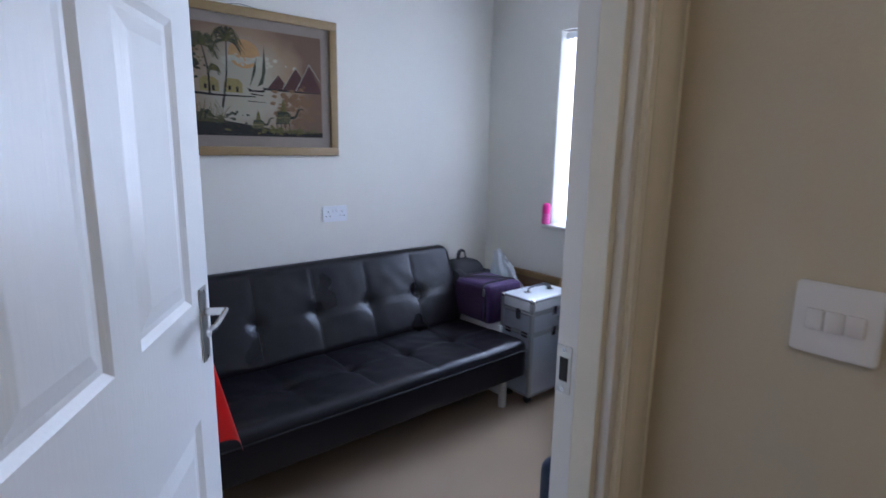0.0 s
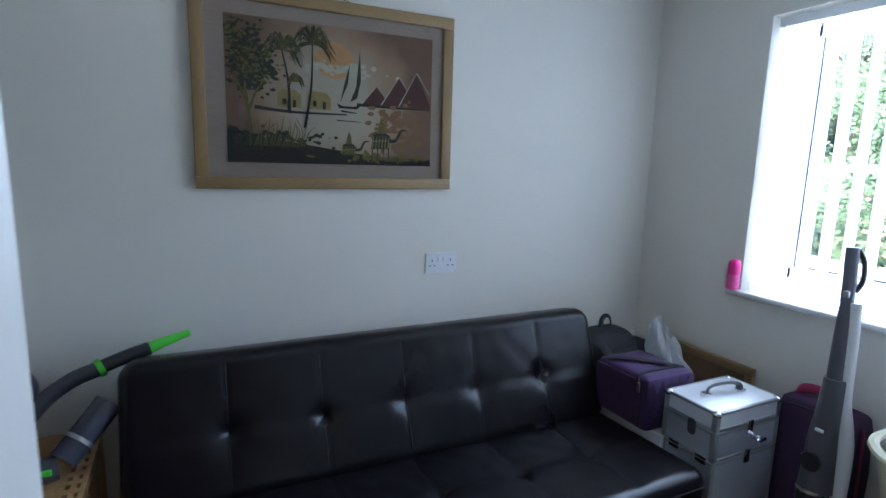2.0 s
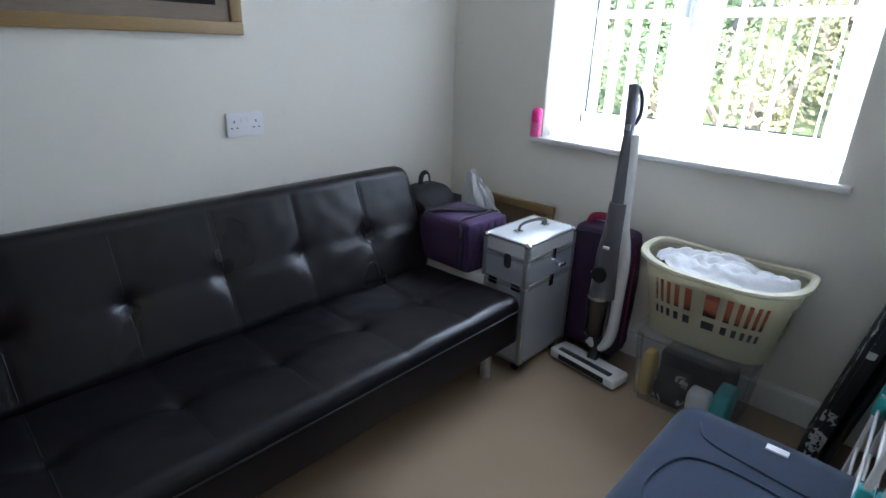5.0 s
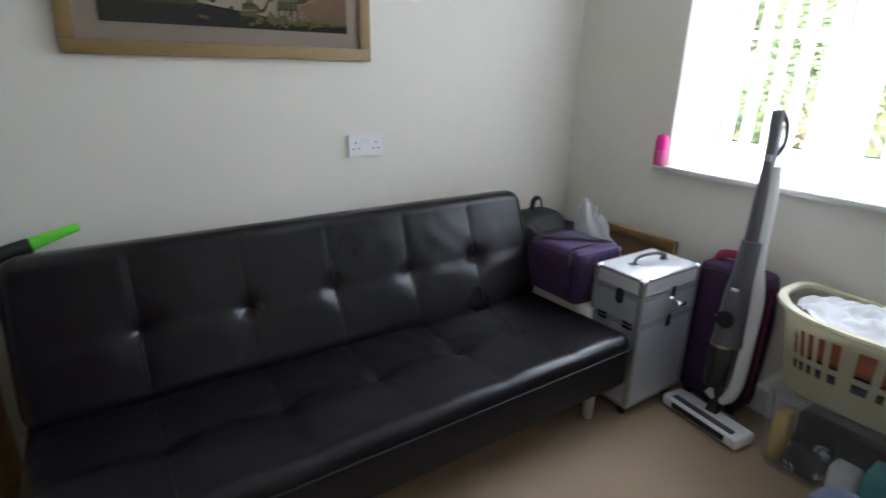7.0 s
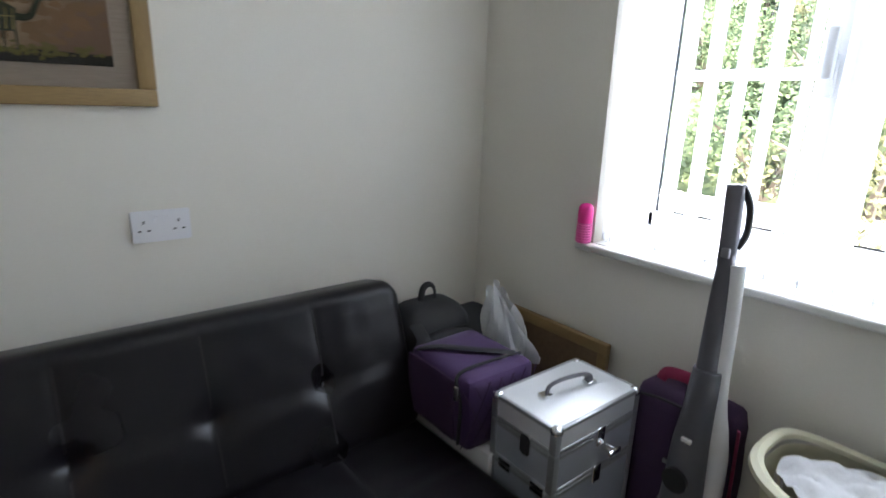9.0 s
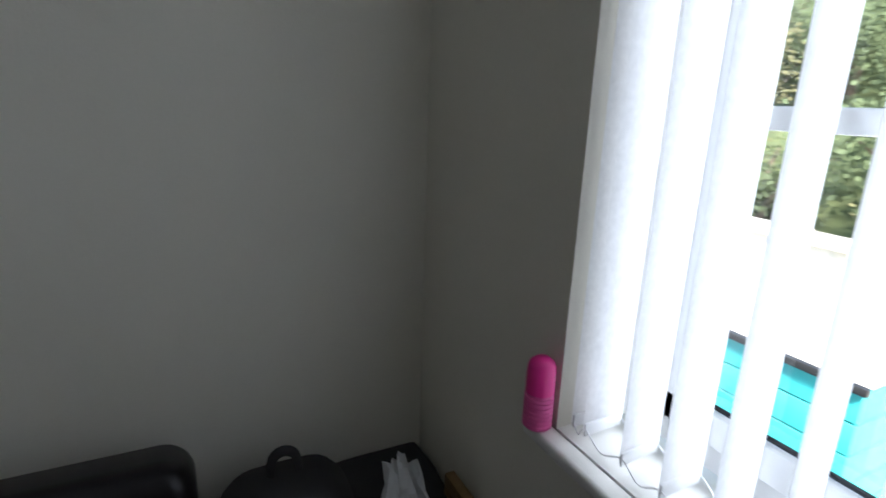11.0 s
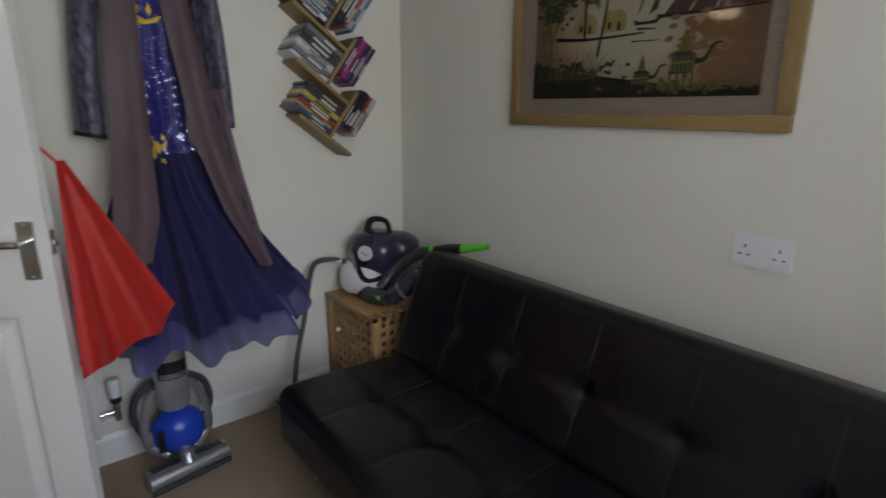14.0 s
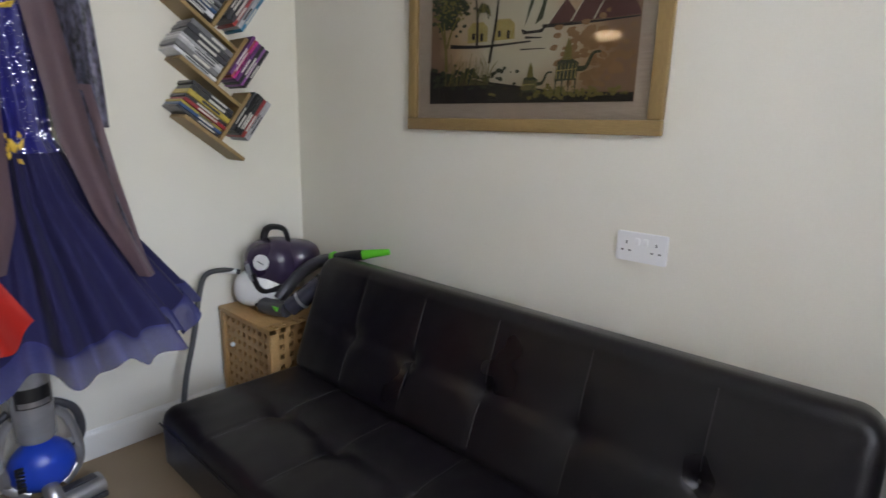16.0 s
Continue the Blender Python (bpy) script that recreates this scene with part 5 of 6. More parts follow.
f = tube([(-0.16, -0.075, 0.02), (0.16, -0.075, 0.02)], 0.012, 10, soft=False)
f.transform(IB)
part("foot_bar", f, VBLACK, ib)
ar = thing("clothes_airer", (2.25, -2.03, 0), "folded white wire clothes airer with teal joints", "clothes airer")
AR = Matrix.Translation((2.22, -1.965, 0.012)) @ Matrix.Rotation(radians(5), 4, "X")
for dy, ht in ((0, 1.22), (-0.03, 1.16), (-0.06, 1.20)):
    f = tube([(-0.27, dy, 0), (-0.27, dy, ht), (0.27, dy, ht), (0.27, dy, 0)], 0.008, 8, soft=False)
    f.transform(AR)
    fr_ = part("frame", f, VWHITE, ar)
    for k in range(7):
        f = rod((-0.27, dy, 0.25 + 0.14 * k), (0.27, dy, 0.25 + 0.14 * k), 0.004, n=8)
        f.transform(AR)
        part("rail", f, VWHITE, fr_)
    for x in (-0.27, 0.27):
        for z in (0.40, 0.47):
            f = box(x - 0.014, dy - 0.013, z - 0.03, x + 0.014, dy + 0.013, z + 0.03, 0.004)
            f.transform(AR)
            part("joint", f, TEAL, fr_, "teal plastic joint")

# ---- slatted laundry hamper ----
def hamper():
    x0, x1, y0, y1, top = 0.072, 0.497, -0.462, -0.045, 0.508
    t = thing("wooden_hamper", ((x0 + x1) / 2, (y0 + y1) / 2, 0), "oiled wood hamper with square-cut lattice sides", "hamper")
    for x in (x0, x1 - 0.035):
        for y in (y0, y1 - 0.035):
            part("post", box(x, y, 0, x + 0.035, y + 0.035, top - 0.022, 0.003), ACACIA, t)

    def lattice(name, w, h, m, solid=0.028, hole=0.022):
        nx, nz = round(w / 0.046), round(h / 0.046)
        sx, sz = w / nx, h / nz
        for i in range(nx + 1):
            a, c = (i * sx - 0.012 if i else 0), (i * sx + 0.012 if i < nx else w)
            part("slat", box(a, 0, 0, c, 0.012, h, m=m), ACACIA, t, smooth=False)
        for j in range(nz + 1):
            a, c = (j * sz - 0.012 if j else 0), (j * sz + 0.012 if j < nz else h)
            part("cross_slat", box(0, 0.001, a, w, 0.011, c, m=m), ACACIA, t, smooth=False)

    iw = x1 - x0 - 0.07
    lattice("side_panel", iw, top - 0.07, Matrix.Translation((x0 + 0.035, y0 + 0.010, 0.045)))
    lattice("side_panel", iw, top - 0.07, Matrix.Translation((x0 + 0.035, y1 - 0.024, 0.045)))
    iy = y1 - y0 - 0.07
    for x in (x0 + 0.024, x1 - 0.012):
        lattice("side_panel", iy, top - 0.07, Matrix.Translation((x, y0 + 0.035, 0.045)) @ Matrix.Rotation(radians(90), 4, "Z"))
    lid = part("lid", box(x0 - 0.004, y0 - 0.004, top - 0.021, x1 - 0.062, y1 + 0.004, top, 0.004), ACACIA, t)
    lat = None
    for i in range(10):
        y = y0 - 0.004 + i * 0.0456
        lat = box(x1 - 0.062, y, top - 0.021, x1 + 0.004, y + (0.024 if i < 9 else 0.0145), top - 0.0003, bm=lat)
    for x in (x1 - 0.062, x1 - 0.034, x1 - 0.010):
        lat = box(x, y0 - 0.004, top - 0.020, x + 0.014, y1 + 0.004, top - 0.0012, bm=lat)
    part("slotted_edge", lat, ACACIA, lid, smooth=False)
    part("knob", ball((0.19, y0 - 0.006, 0.36), 0.011, n=12), PLASTIC, t, "small pale knob")


hamper()

# ---- steam cleaner and hand vacuum on the hamper ----
st = thing("steam_cleaner", (0.24, -0.27, 0.508), "aubergine and white steam cleaner with a grey hose", "steam cleaner")
ST = Matrix.Translation((0.19, -0.265, 0.509)) @ Matrix.Rotation(radians(35), 4, "Z")


def egg(cx, cy, cz, rx, ry, rz, sq=2.4):
    bm = bmesh.new()
    bmesh.ops.create_uvsphere(bm, u_segments=32, v_segments=18, radius=1)
    for v in bm.verts:
        p = v.co
        v.co = Vector((cx + rx * math.copysign(abs(p.x) ** (2 / sq), p.x), cy + ry * math.copysign(abs(p.y) ** (2 / sq), p.y), cz + rz * math.copysign(abs(p.z) ** (2 / sq), p.z)))
    bm.transform(ST)
    return bm


part("white_base", egg(-0.03, -0.025, 0.082, 0.11, 0.118, 0.082, 3), VWHITE, st, "white lower housing")
shell = part("shell", egg(0.02, 0.0, 0.195, 0.125, 0.125, 0.105, 2.6), PURPLEP, st, "glossy aubergine shell")
part("rear_housing", egg(0.095, 0.03, 0.205, 0.115, 0.10, 0.085, 2.6), PURPLEP, st, "dark grey rear housing")
b = tube([(-0.03, -0.125, 0.16), (0.0, -0.136, 0.105), (0.035, -0.125, 0.085), (0.085, -0.085, 0.10)], 0.017, 10, flat=(0.5, 1.2))
b.transform(ST)
part("black_collar", b, VBLACK, st)
b = tube([(-0.06, -0.108, 0.20), (-0.03, -0.128, 0.14), (0.01, -0.134, 0.09)], 0.013, 8, flat=(0.5, 1.4))
b.transform(ST)
part("silver_trim", b, SILVERP, st)
b = rod((0.015, -0.115, 0.215), (0.013, -0.132, 0.219), 0.034, n=28)
b.transform(ST)
dial = part("dial", b, VWHITE, shell, "pale pressure dial")
b = tube([(0.0, -0.134, 0.225), (0.028, -0.136, 0.21)], 0.002, 6)
b.transform(ST)
part("pointer", b, VBLACK, dial)
b = tube([(-0.03, 0.0, 0.285), (-0.015, 0.0, 0.335), (0.02, 0.0, 0.352), (0.07, 0.0, 0.34), (0.085, 0.0, 0.285)], 0.014, 12, flat=(1.3, 0.8))
b.transform(ST)
part("carry_handle", b, VBLACK, st)
b = box(-0.105, -0.118, 0.045, -0.075, -0.085, 0.115, 0.008)
b.transform(ST)
part("water_window", b, VGREY, st)
b = rod((-0.01, -0.130, 0.030), (-0.01, -0.139, 0.030), 0.009)
b.transform(ST)
part("cap", b, VBLACK, st)
part("hose_cuff", rod((0.125, -0.40, 0.665), (0.10, -0.46, 0.675), 0.013, 0.010), VWHITE, st)
hose = tube([(0.13, -0.385, 0.66), (0.11, -0.45, 0.678), (0.115, -0.53, 0.672), (0.14, -0.575, 0.60), (0.17, -0.62, 0.45), (0.20, -0.68, 0.28), (0.23, -0.72, 0.12), (0.25, -0.75, 0.010)], 0.0115, 12)
part("hose", hose, mat("grey_braided_hose", (0.07, 0.072, 0.078), 0.6, grain=160, var=0.3, bump=0.6), st, "dark grey braided hose")

hv = thing("hand_vacuum", (0.42, -0.30, 0.508), "grey cordless hand vacuum with lime green trim", "hand vacuum")
part("motor_foot", tube([(0.30, -0.37, 0.545), (0.36, -0.36, 0.545), (0.43, -0.34, 0.55)], 0.036, 14, flat=(1.1, 0.95)), VGREY, hv)
part("lime_button", box(0.385, -0.387, 0.548, 0.425, -0.375, 0.566, 0.004), LIME, hv, "lime button")
part("back_arch", tube([(0.32, -0.31, 0.56), (0.335, -0.25, 0.63), (0.38, -0.21, 0.69), (0.45, -0.18, 0.735), (0.52, -0.16, 0.755)], 0.025, 14, flat=(0.9, 1.15)), VGREY, hv, "grey curved body")
part("dust_cup", tube([(0.44, -0.33, 0.56), (0.50, -0.28, 0.62), (0.55, -0.24, 0.675)], 0.04, 18, soft=True), mat("smoked_clear_plastic", (0.05, 0.05, 0.07), 0.15, var=0.3, bump=0, grain=20, coat=0.4), hv, "smoked dust cup")
part("cup_band", tube([(0.475, -0.302, 0.593), (0.482, -0.296, 0.600)], 0.042, 18, soft=False), SILVERP, hv)
part("lime_ring", tube([(0.515, -0.163, 0.754), (0.53, -0.158, 0.760)], 0.029, 16, soft=False), LIME, hv, "lime ring")
part("nozzle", tube([(0.53, -0.158, 0.760), (0.60, -0.135, 0.778), (0.655, -0.118, 0.788)], 0.022, 14), VBLACK, hv)
part("crevice_tip", tube([(0.655, -0.118, 0.788), (0.71, -0.10, 0.802), (0.775, -0.08, 0.816)], 0.02, 12, flat=(0.6, 1), radii=(0.021, 0.012)), LIME, hv, "lime crevice nozzle")


# ---- zigzag wall shelf with films ----
def zigzag_shelf():
    t = thing("zigzag_shelf", (X0, -0.42, 1.15), "oak zigzag wall shelf packed with film cases", "shelf")
    dl, dr = Vector((0, -0.80, 0.60)), Vector((0, 0.60, 0.80))
    rnd = random.Random(12)
    tints = [(0.02, 0.02, 0.025), (0.03, 0.03, 0.035), (0.62, 0.62, 0.64), (0.42, 0.42, 0.45), (0.05, 0.05, 0.06), (0.45, 0.34, 0.06), (0.30, 0.02, 0.03), (0.03, 0.08, 0.20), (0.16, 0.16, 0.17), (0.55, 0.53, 0.45)]
    brights = [(0.12, 0.03, 0.16), (0.50, 0.36, 0.05), (0.30, 0.10, 0.36), (0.05, 0.20, 0.32), (0.55, 0.02, 0.26), (0.03, 0.03, 0.035), (0.35, 0.05, 0.05)]
    mats_ = {}

    def cm(c):
        if c not in mats_:
            mats_[c] = mat("film_sleeve", c, 0.35, grain=60, var=0.35, bump=0, coat=0.3)
        return mats_[c]

    ink = {True: mat("pale_title_print", (0.62, 0.60, 0.55), 0.5, var=0.1, bump=0), False: mat("dark_title_print", (0.03, 0.03, 0.04), 0.5, var=0.1, bump=0)}

    def slab_along(start, along, up, length, thick, d0, d1, bevel=0.0015):
        m = Matrix((( 1, 0, 0, start.x), (0, along.y, up.y, start.y), (0, along.z, up.z, start.z), (0, 0, 0, 1)))
        return box(d0, 0, 0, d1, length, thick, bevel, 1, m)

    for k in range(4):
        foot = Vector((X0 + 0.001, -0.365, 1.150 + 0.215 * k))
        part("shelf_board", slab_along(foot, dl, dr, 0.29, 0.016, 0, 0.135, 0.002), OAK, t)
        rs_ = foot + dl * 0.135 + dr * 0.016
        part("shelf_board", slab_along(rs_, dr, -dl, 0.235, 0.016, 0, 0.134, 0.002), OAK, t)
        # left stack lies on the board sloping up to the left, its ends against the cross board
        h = 0.0
        while h < 0.118:
            th = rnd.choice((0.0145, 0.0145, 0.0145, 0.011, 0.022))
            c = rnd.choice(tints)
            ln = 0.19 + rnd.uniform(-0.002, 0.002)
            off = rnd.uniform(0, 0.010)
            s = rs_ + dl * (0.002 + off) + dr * (0.0006 + h) + Vector((rnd.uniform(0.0, 0.012), 0, 0))
            film = solo("film_case", slab_along(s, dl, dr, ln, th - 0.0008, 0.0, 0.137), cm(c), "plastic film case stacked on the zigzag shelf", "film case", tuple(s), group="films on the zigzag shelf")
            bar = slab_along(s + dl * rnd.uniform(0.02, 0.05) + dr * (th * 0.25), dl, dr, rnd.uniform(0.06, 0.10), th * 0.42, 0.1368, 0.1376, 0)
            part("title_bar", bar, ink[sum(c) < 0.8], film, smooth=False)
            h += th
        # right stack lies on the cross board, its ends against the next board up
        h = 0.0
        while h < 0.088:
            th = rnd.choice((0.0145, 0.0145, 0.018, 0.011))
            c = rnd.choice(brights if k == 1 else tints[:5] + brights[3:])
            s = rs_ + dr * (0.060 + rnd.uniform(0, 0.008)) - dl * (0.0166 + h) + Vector((rnd.uniform(0, 0.012), 0, 0))
            film = solo("film_case", slab_along(s, dr, -dl, 0.19, th - 0.0008, 0.0, 0.137), cm(c), "colourful plastic film case stacked on the zigzag shelf", "film case", tuple(s), group="films on the zigzag shelf")
            bar = slab_along(s + dr * rnd.uniform(0.02, 0.05) - dl * (th * 0.25), dr, -dl, rnd.uniform(0.06, 0.10), th * 0.42, 0.1368, 0.1376, 0)
            part("title_bar", bar, ink[sum(c) < 0.8], film, smooth=False)
            h += th


zigzag_shelf()


# ---- gown and coat on the wall ----
def lerp_rows(rows, z):
    """Rows from high to low of z and values; straight between them."""
    for a, c in zip(rows, rows[1:]):
        if a[0] >= z >= c[0]:
            k = (a[0] - z) / (a[0] - c[0])
            return [p + (q - p) * k for p, q in zip(a[1:], c[1:])]
    return list(rows[-1][1:]) if z < rows[-1][0] else list(rows[0][1:])


# z, centre y, half width, reach from the wall, depth of folds
GOWN = [(2.0, -1.09, 0.10, 0.11, 0.0), (1.80, -1.09, 0.125, 0.13, 0.003), (1.55, -1.095, 0.105, 0.13, 0.003), (1.25, -1.09, 0.10, 0.15, 0.004),
        (1.05, -1.075, 0.17, 0.20, 0.012), (0.85, -1.045, 0.27, 0.34, 0.022), (0.65, -1.015, 0.37, 0.46, 0.03), (0.54, -1.00, 0.41, 0.52, 0.035)]


def gown_at(a, z, extra=0.0):
    """a from -1 (south) to 1 (north) round the front."""
    cy, w, d, f = lerp_rows(GOWN, z)
    cy -= 0.02
    an = a * math.pi / 2
    fold = f * (math.sin(a * 23 + 1.3 * math.sin(a * 7)) + 0.5 * math.sin(a * 41 + 2))
    r = 1 + fold / max(w, 0.05)
    return Vector((X0 + 0.025 + (d + extra) * math.cos(an) ** 0.8 * r, cy + (w + extra) * math.sin(an) * r, z))


def hem_z(a):
    return 0.565 + 0.075 * max(0, a) ** 2 + 0.018 * math.sin(a * 19 + 1) + 0.012 * math.sin(a * 33)


dress = thing("blue_gown", (X0 + 0.15, -1.05, 0.55), "royal blue sequinned gown with a full chiffon skirt, on the wall", "dress")
part("skirt", sheet(lambda u, v: gown_at(2 * u - 1, hem_z(2 * u - 1) + 0.075 + (1.24 - hem_z(2 * u - 1) - 0.075) * v), 200, 40), NAVYD, dress)
part("sheer_hem", sheet(lambda u, v: gown_at(2 * u - 1, hem_z(2 * u - 1) + 0.085 * v, 0.006), 200, 6), HEM, dress, "see-through organza hem")
bod = part("bodice", sheet(lambda u, v: gown_at(2 * u - 1, 1.20 + 0.80 * v, 0.002), 60, 40), mat("blue_beaded_satin", (0.012, 0.012, 0.16), 0.4, grain=240, var=0.4, bump=0.6), dress, "beaded satin bodice")
rq = random.Random(9)
seq = bmesh.new()
for _ in range(760):
    a, z = rq.uniform(-0.75, 0.75), rq.uniform(1.2, 1.98)
    p = gown_at(a, z, 0.005)
    s = rq.uniform(0.0011, 0.0021)
    q1, q2 = Vector((0.3 * s * rq.uniform(-1, 1), s, 0)), Vector((0, 0, s * 0.8))
    seq.faces.new([seq.verts.new(p + d) for d in (q1, q2, -q1, -q2)])
part("sequins", seq, mat("silver_sequin", (0.8, 0.82, 0.95), 0.15, 1.0, bump=0), bod, smooth=False, kind="stuff")
for a0, z0, n in ((-0.1, 1.63, 15), (-0.15, 1.21, 17)):
    g = bmesh.new()
    for i in range(n):
        an = rq.uniform(0, 6.28)
        rr = rq.uniform(0.0, 0.04)
        c = gown_at(a0 + 0.6 * rr * math.cos(an) / 0.06, z0 + rr * 1.2 * math.sin(an), 0.008)
        d = Vector((0, math.cos(an + 0.5), math.sin(an + 0.5)))
        s = Vector((0, -d.z, d.y))
        ln, w = rq.uniform(0.02, 0.04), rq.uniform(0.006, 0.010)
        top = c + Vector((0.004, 0, 0))
        vs = [g.verts.new(x) for x in (c - d * ln * 0.4, c + s * w, c + d * ln * 0.7, c - s * w)]
        vt = g.verts.new(top)
        for i2 in range(4):
            g.faces.new((vs[i2], vs[(i2 + 1) % 4], vt))
    part("gold_motif", g, GOLD, bod, "gold embroidered leaf motif")
part("hanger", tube([(X0 + 0.08, -1.24, 1.97), (X0 + 0.08, -1.09, 2.035), (X0 + 0.08, -0.96, 1.97)], 0.009, 10), OAK, dress)
part("hook", tube([(X0 + 0.08, -1.09, 2.03), (X0 + 0.08, -1.09, 2.07), (X0 + 0.06, -1.09, 2.09), (X0 + 0.001, -1.09, 2.085)], 0.003, 8), CHROME, dress)

coat = thing("velvet_coat", (X0 + 0.15, -1.10, 0.85), "long crushed-velvet coat with wide mauve satin lapels, hung over the gown", "coat")


def strip(rows, n=50, m=10, ripple=0.008, seed=0.0):
    """A hanging strip of cloth; rows from top to bottom of z, y from, y to, reach from the wall."""
    def f(u, v):
        z = rows[0][0] + (rows[-1][0] - rows[0][0]) * v
        ya, yb, d = lerp_rows(rows, z)
        wv = ripple * (0.3 + v) * math.sin(u * 7 + seed + 2 * v)
        return Vector((X0 + d + wv + 0.012 * math.sin(math.pi * u), ya + (yb - ya) * u, z))
    return sheet(f, m, n, 0.004)


part("lapel", strip([(1.98, -1.21, -1.13, 0.165), (1.70, -1.225, -1.125, 0.175), (1.25, -1.25, -1.135, 0.20), (1.0, -1.29, -1.15, 0.27), (0.86, -1.32, -1.20, 0.33)], seed=1), MAUVE, coat, "mauve satin lapel")
part("lapel", strip([(1.98, -1.05, -0.97, 0.165), (1.70, -1.055, -0.965, 0.175), (1.25, -1.005, -0.905, 0.215), (1.0, -0.945, -0.865, 0.29), (0.80, -0.865, -0.815, 0.38)], seed=2.4), MAUVE, coat, "mauve satin lapel")
part("body_panel", strip([(1.98, -1.27, -1.20, 0.13), (1.45, -1.31, -1.215, 0.14)], 40, 10, 0.01, 3), VELVET, coat, "crushed velvet side")
part("skirt_panel", strip([(1.45, -1.315, -1.235, 0.142), (1.1, -1.345, -1.27, 0.19), (0.88, -1.375, -1.30, 0.27)], 40, 10, 0.012, 4), MAUVE, coat)
part("body_panel", strip([(1.98, -0.975, -0.90, 0.13), (1.42, -0.955, -0.865, 0.15)], 40, 10, 0.01, 5), VELVET, coat, "crushed velvet side")
part("skirt_panel", strip([(1.42, -0.925, -0.865, 0.155), (1.1, -0.89, -0.815, 0.20), (0.82, -0.845, -0.775, 0.29)], 40, 10, 0.012, 6), MAUVE, coat)
part("velvet_edge", strip([(1.40, -0.945, -0.905, 0.175), (1.1, -0.905, -0.86, 0.235), (0.80, -0.83, -0.80, 0.36)], 40, 6, 0.01, 7), VELVET, coat, "crushed velvet edging")
part("sleeve", tube([(X0 + 0.075, -1.27, 1.96), (X0 + 0.085, -1.345, 1.75), (X0 + 0.09, -1.38, 1.50), (X0 + 0.09, -1.395, 1.265)], 0.05, 18, radii=(0.05, 0.062), flat=(1, 0.85)), VELVET, coat, "crushed velvet sleeve")
part("sleeve", tube([(X0 + 0.075, -0.92, 1.96), (X0 + 0.085, -0.865, 1.75), (X0 + 0.09, -0.84, 1.50), (X0 + 0.09, -0.83, 1.28)], 0.05, 18, radii=(0.05, 0.042), flat=(1, 0.85)), VELVET, coat, "crushed velvet sleeve")
part("cuff_trim", tube([(X0 + 0.09, -1.394, 1.272), (X0 + 0.09, -1.396, 1.258)], 0.064, 18, soft=False, flat=(1, 0.85)), BLACKF, coat)

# the coat hangs narrow, its sides drawn in
for ob in coat.children:
    if ob.name.startswith("lapel"):
        ob.data.transform(Matrix.Translation((0, -0.02, 0)))
    else:
        ob.data.transform(Matrix.Translation((0, 0.017, 0)) @ Matrix.Diagonal((1, 0.78, 1, 1)))

# red satin cloth hanging behind the door
red = thing("red_cloth", (0.50, -1.40, 0.6), "bright red satin skirt hanging behind the door", "skirt")


def redf(u, v):
    x = (0.60 - 0.02 * u) * (1 - v) + (0.71 - 0.11 * u) * v
    y = (-1.445 + 0.02 * u) * (1 - v) + (-1.478 + 0.278 * u) * v
    z = 1.22 * (1 - v) + (0.665 + 0.095 * u ** 1.6 + 0.012 * math.sin(u * 14)) * v
    fold = 0.022 * v * math.sin(u * 11 + 0.6)
    return Vector((x + 0.9 * fold, y + 0.4 * fold, z))


part("cloth", sheet(redf, 50, 30, 0.003), RED, red)
part("hanging_loop", tube([(0.59, -1.44, 1.215), (0.568, -1.50, 1.29), (0.548, -1.545, 1.34)], 0.004, 6), RED, red)
part("door_hook", tube([(0.545, -1.545, 1.345), (0.548, -1.552, 1.315), (0.560, -1.570, 1.30), (0.577, -1.588, 1.31)], 0.004, 8), CHROME, red)

# ---- radiator and valve ----
rad = thing("radiator", (X0 + 0.06, -1.74, 0.14), "white panel radiator on the wall behind the door", "radiator")
part("panel", box(X0 + 0.035, -2.06, 0.15, X0 + 0.085, -1.425, 0.72, 0.008), GLOSS, rad)
for i in range(18):
    y = -2.04 + i * 0.0345
    part("flute", box(X0 + 0.084, y, 0.18, X0 + 0.092, y + 0.018, 0.69, 0.003), GLOSS, rad)
for y in (-1.95, -1.55):
    part("bracket", box(X0 + 0.0005, y, 0.3, X0 + 0.036, y + 0.03, 0.55), GLOSS, rad)
vx, vy = X0 + 0.06, -1.365
part("valve_tail", rod((vx, -1.43, 0.235), (vx, vy, 0.235), 0.009), CHROME, rad)
vb = part("valve_body", rod((vx, vy, 0.20), (vx, vy, 0.275), 0.013, n=16), CHROME, rad, "chrome valve")
part("valve_collar", rod((vx, vy, 0.275), (vx, vy, 0.297), 0.019, n=16), VBLACK, vb)
part("valve_head", lathe([(0.018, 0), (0.022, 0.01), (0.023, 0.06), (0.020, 0.072), (0.0, 0.075)], (vx, vy, 0.296)), PLASTIC, vb, "white ribbed valve head")
part("pipe", tube([(vx, vy, 0.21), (vx - 0.02, vy - 0.02, 0.195), (vx - 0.03, vy - 0.15, 0.19), (vx - 0.03, -1.8, 0.19)], 0.0075, 8), GLOSS, rad, "white painted pipe")


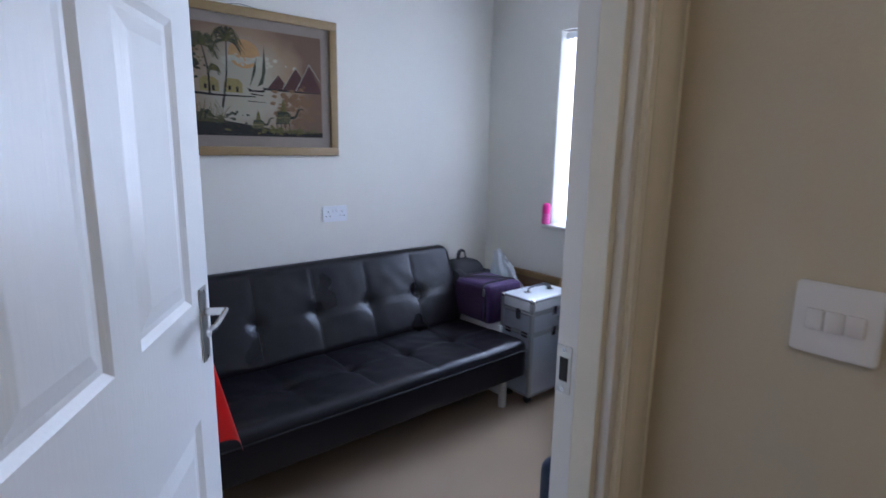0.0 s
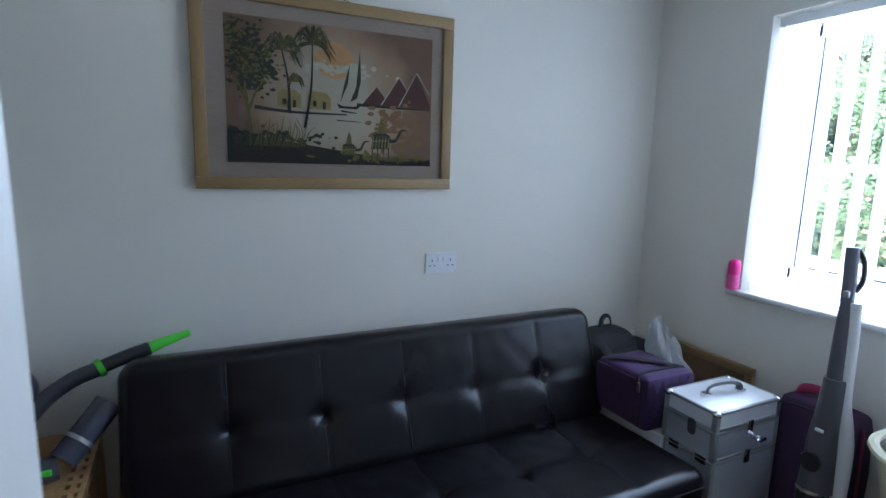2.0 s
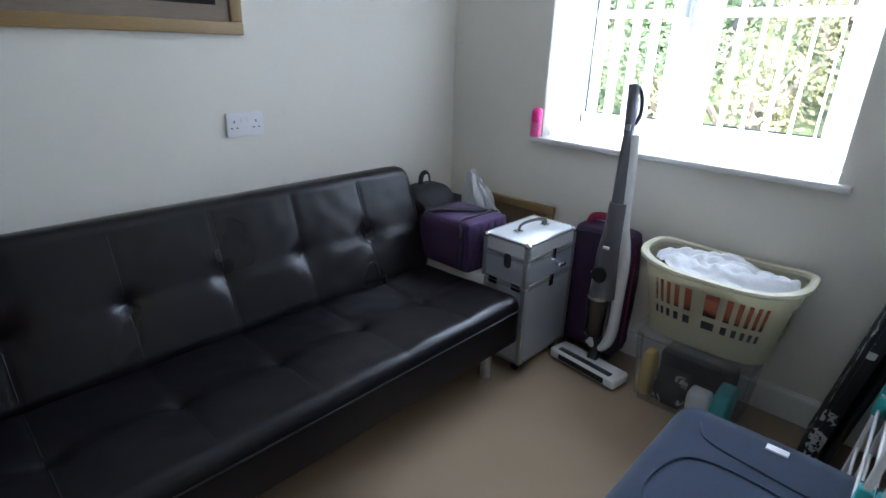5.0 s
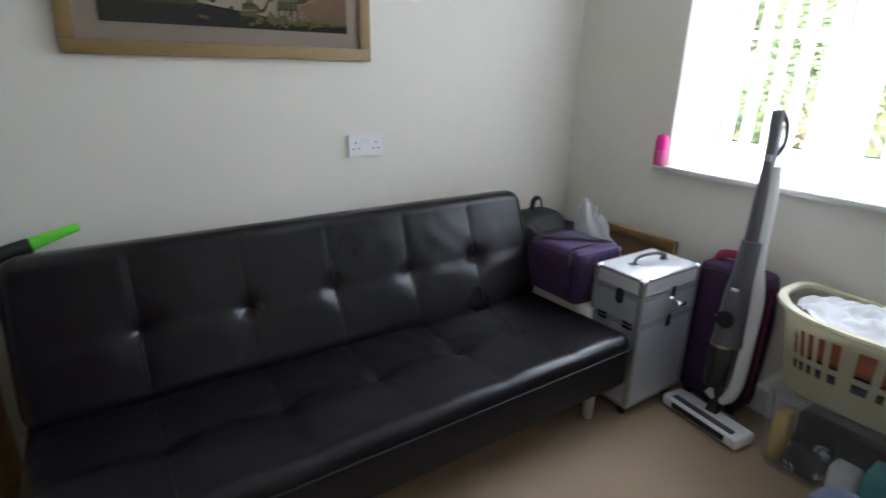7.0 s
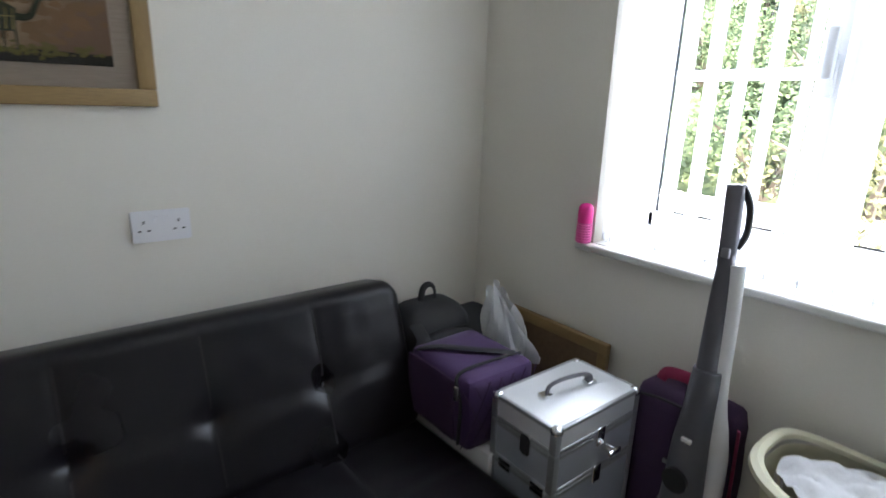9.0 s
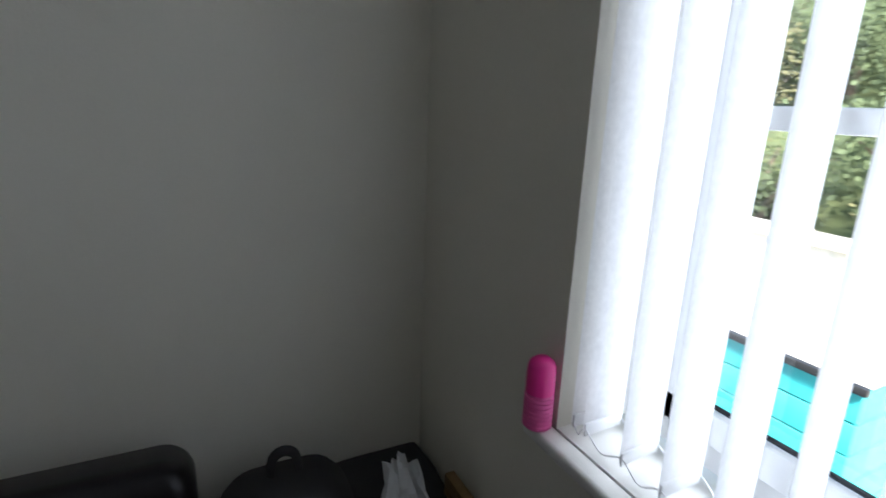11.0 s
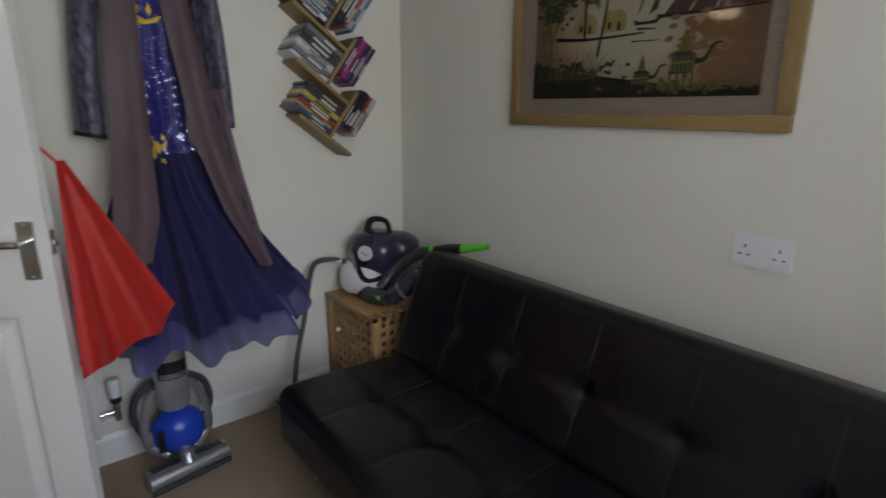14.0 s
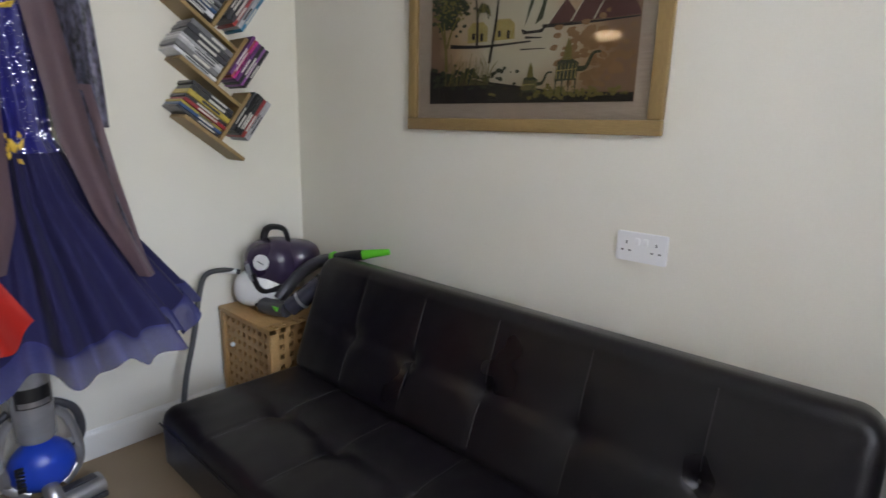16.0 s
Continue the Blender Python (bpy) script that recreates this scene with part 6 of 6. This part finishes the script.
# ---- upright ball vacuum ----
def ball_vacuum():
    bx_, by_ = 0.235, -1.19
    t = thing("ball_vacuum", (bx_, by_, 0), "upright vacuum cleaner with a bright blue ball and clear bin", "vacuum cleaner")
    ball_ob = part("ball", ball((bx_, by_, 0.155), 0.098, (0.85, 1.0, 0.95), n=32), BLUEP, t, "bright blue ball")
    for k in range(7):
        z = 0.115 + 0.013 * k
        part("vent_slot", box(bx_ + 0.055, by_ - 0.082, z, bx_ + 0.072, by_ - 0.058, z + 0.005, 0.001), VBLACK, ball_ob)
    for s in (-1, 1):
        part("side_yoke", tube([(bx_ + 0.03, by_ + s * 0.05, 0.07), (bx_ + 0.01, by_ + s * 0.105, 0.12), (bx_ - 0.01, by_ + s * 0.112, 0.20), (bx_ - 0.02, by_ + s * 0.09, 0.29), (bx_ - 0.02, by_ + s * 0.06, 0.33)], 0.012, 10, flat=(0.7, 1.3)), SILVERP, t, "silver yoke")
        part("hose_loop", tube([(bx_ - 0.05, by_ + s * 0.06, 0.35), (bx_ - 0.05, by_ + s * 0.12, 0.30), (bx_ - 0.05, by_ + s * 0.135, 0.21), (bx_ - 0.05, by_ + s * 0.10, 0.12)], 0.014, 10), VGREY, t)
        part("silver_cap", rod((bx_, by_ + s * 0.092, 0.145), (bx_, by_ + s * 0.110, 0.145), 0.035, 0.028, 20), SILVERP, t)
    bin_ = part("bin", lathe([(0.050, 0.0), (0.058, 0.01), (0.061, 0.13), (0.061, 0.27), (0.055, 0.29)], (bx_ - 0.01, by_, 0.25)), mat("clear_grey_bin", (0.32, 0.32, 0.34), 0.18, 0.2, grain=14, var=0.35, bump=0, coat=0.5), t, "grey clear bin")
    part("bin_label", sheet(lambda u, v: Vector((bx_ - 0.01 + 0.0625 * math.cos((u - 0.5) * 1.8), by_ + 0.0625 * math.sin((u - 0.5) * 1.8), 0.385 + 0.07 * v)), 12, 1), VBLACK, bin_, "black label")
    part("label_bar", sheet(lambda u, v: Vector((bx_ - 0.01 + 0.0632 * math.cos((u - 0.5) * 1.5), by_ + 0.0632 * math.sin((u - 0.5) * 1.5), 0.39 + 0.018 * v)), 12, 1), SILVERP, bin_)
    part("cyclone", lathe([(0.055, 0.0), (0.065, 0.02), (0.06, 0.10), (0.03, 0.16)], (bx_ - 0.015, by_, 0.54)), SILVERP, t)
    part("wand", rod((bx_ - 0.06, by_, 0.30), (bx_ - 0.07, by_, 0.90), 0.016), SILVERP, t)
    hm = Matrix.Translation((bx_ + 0.085, by_ + 0.005, 0)) @ Matrix.Rotation(radians(9), 4, "Z")
    hd = part("cleaner_head", tube([hm @ Vector((0, -0.145, 0.04)), hm @ Vector((0, 0.145, 0.04))], 0.036, 20, soft=False, flat=(1.25, 0.95)), SILVERP, t, "silver cleaner head")
    part("head_lip", box(0.012, -0.145, 0.004, 0.052, 0.145, 0.022, 0.005, 2, hm), VGREY, hd)
    part("head_strip", box(-0.02, -0.13, 0.071, 0.015, 0.13, 0.077, 0.002, 2, hm), VGREY, hd)
    part("head_neck", tube([(bx_ + 0.05, by_, 0.10), (bx_ + 0.085, by_ + 0.003, 0.09), (bx_ + 0.10, by_ + 0.005, 0.06)], 0.025, 14, radii=(0.022, 0.03)), SILVERP, t)


ball_vacuum()

# small mark on the west wall
solo("wall_plug", rod((X0 - 0.001, -0.875, 1.505), (X0 + 0.002, -0.875, 1.505), 0.004, n=10), DARK, "small dark screw hole plug in the wall", "wall plug", (X0, -0.875, 1.505))
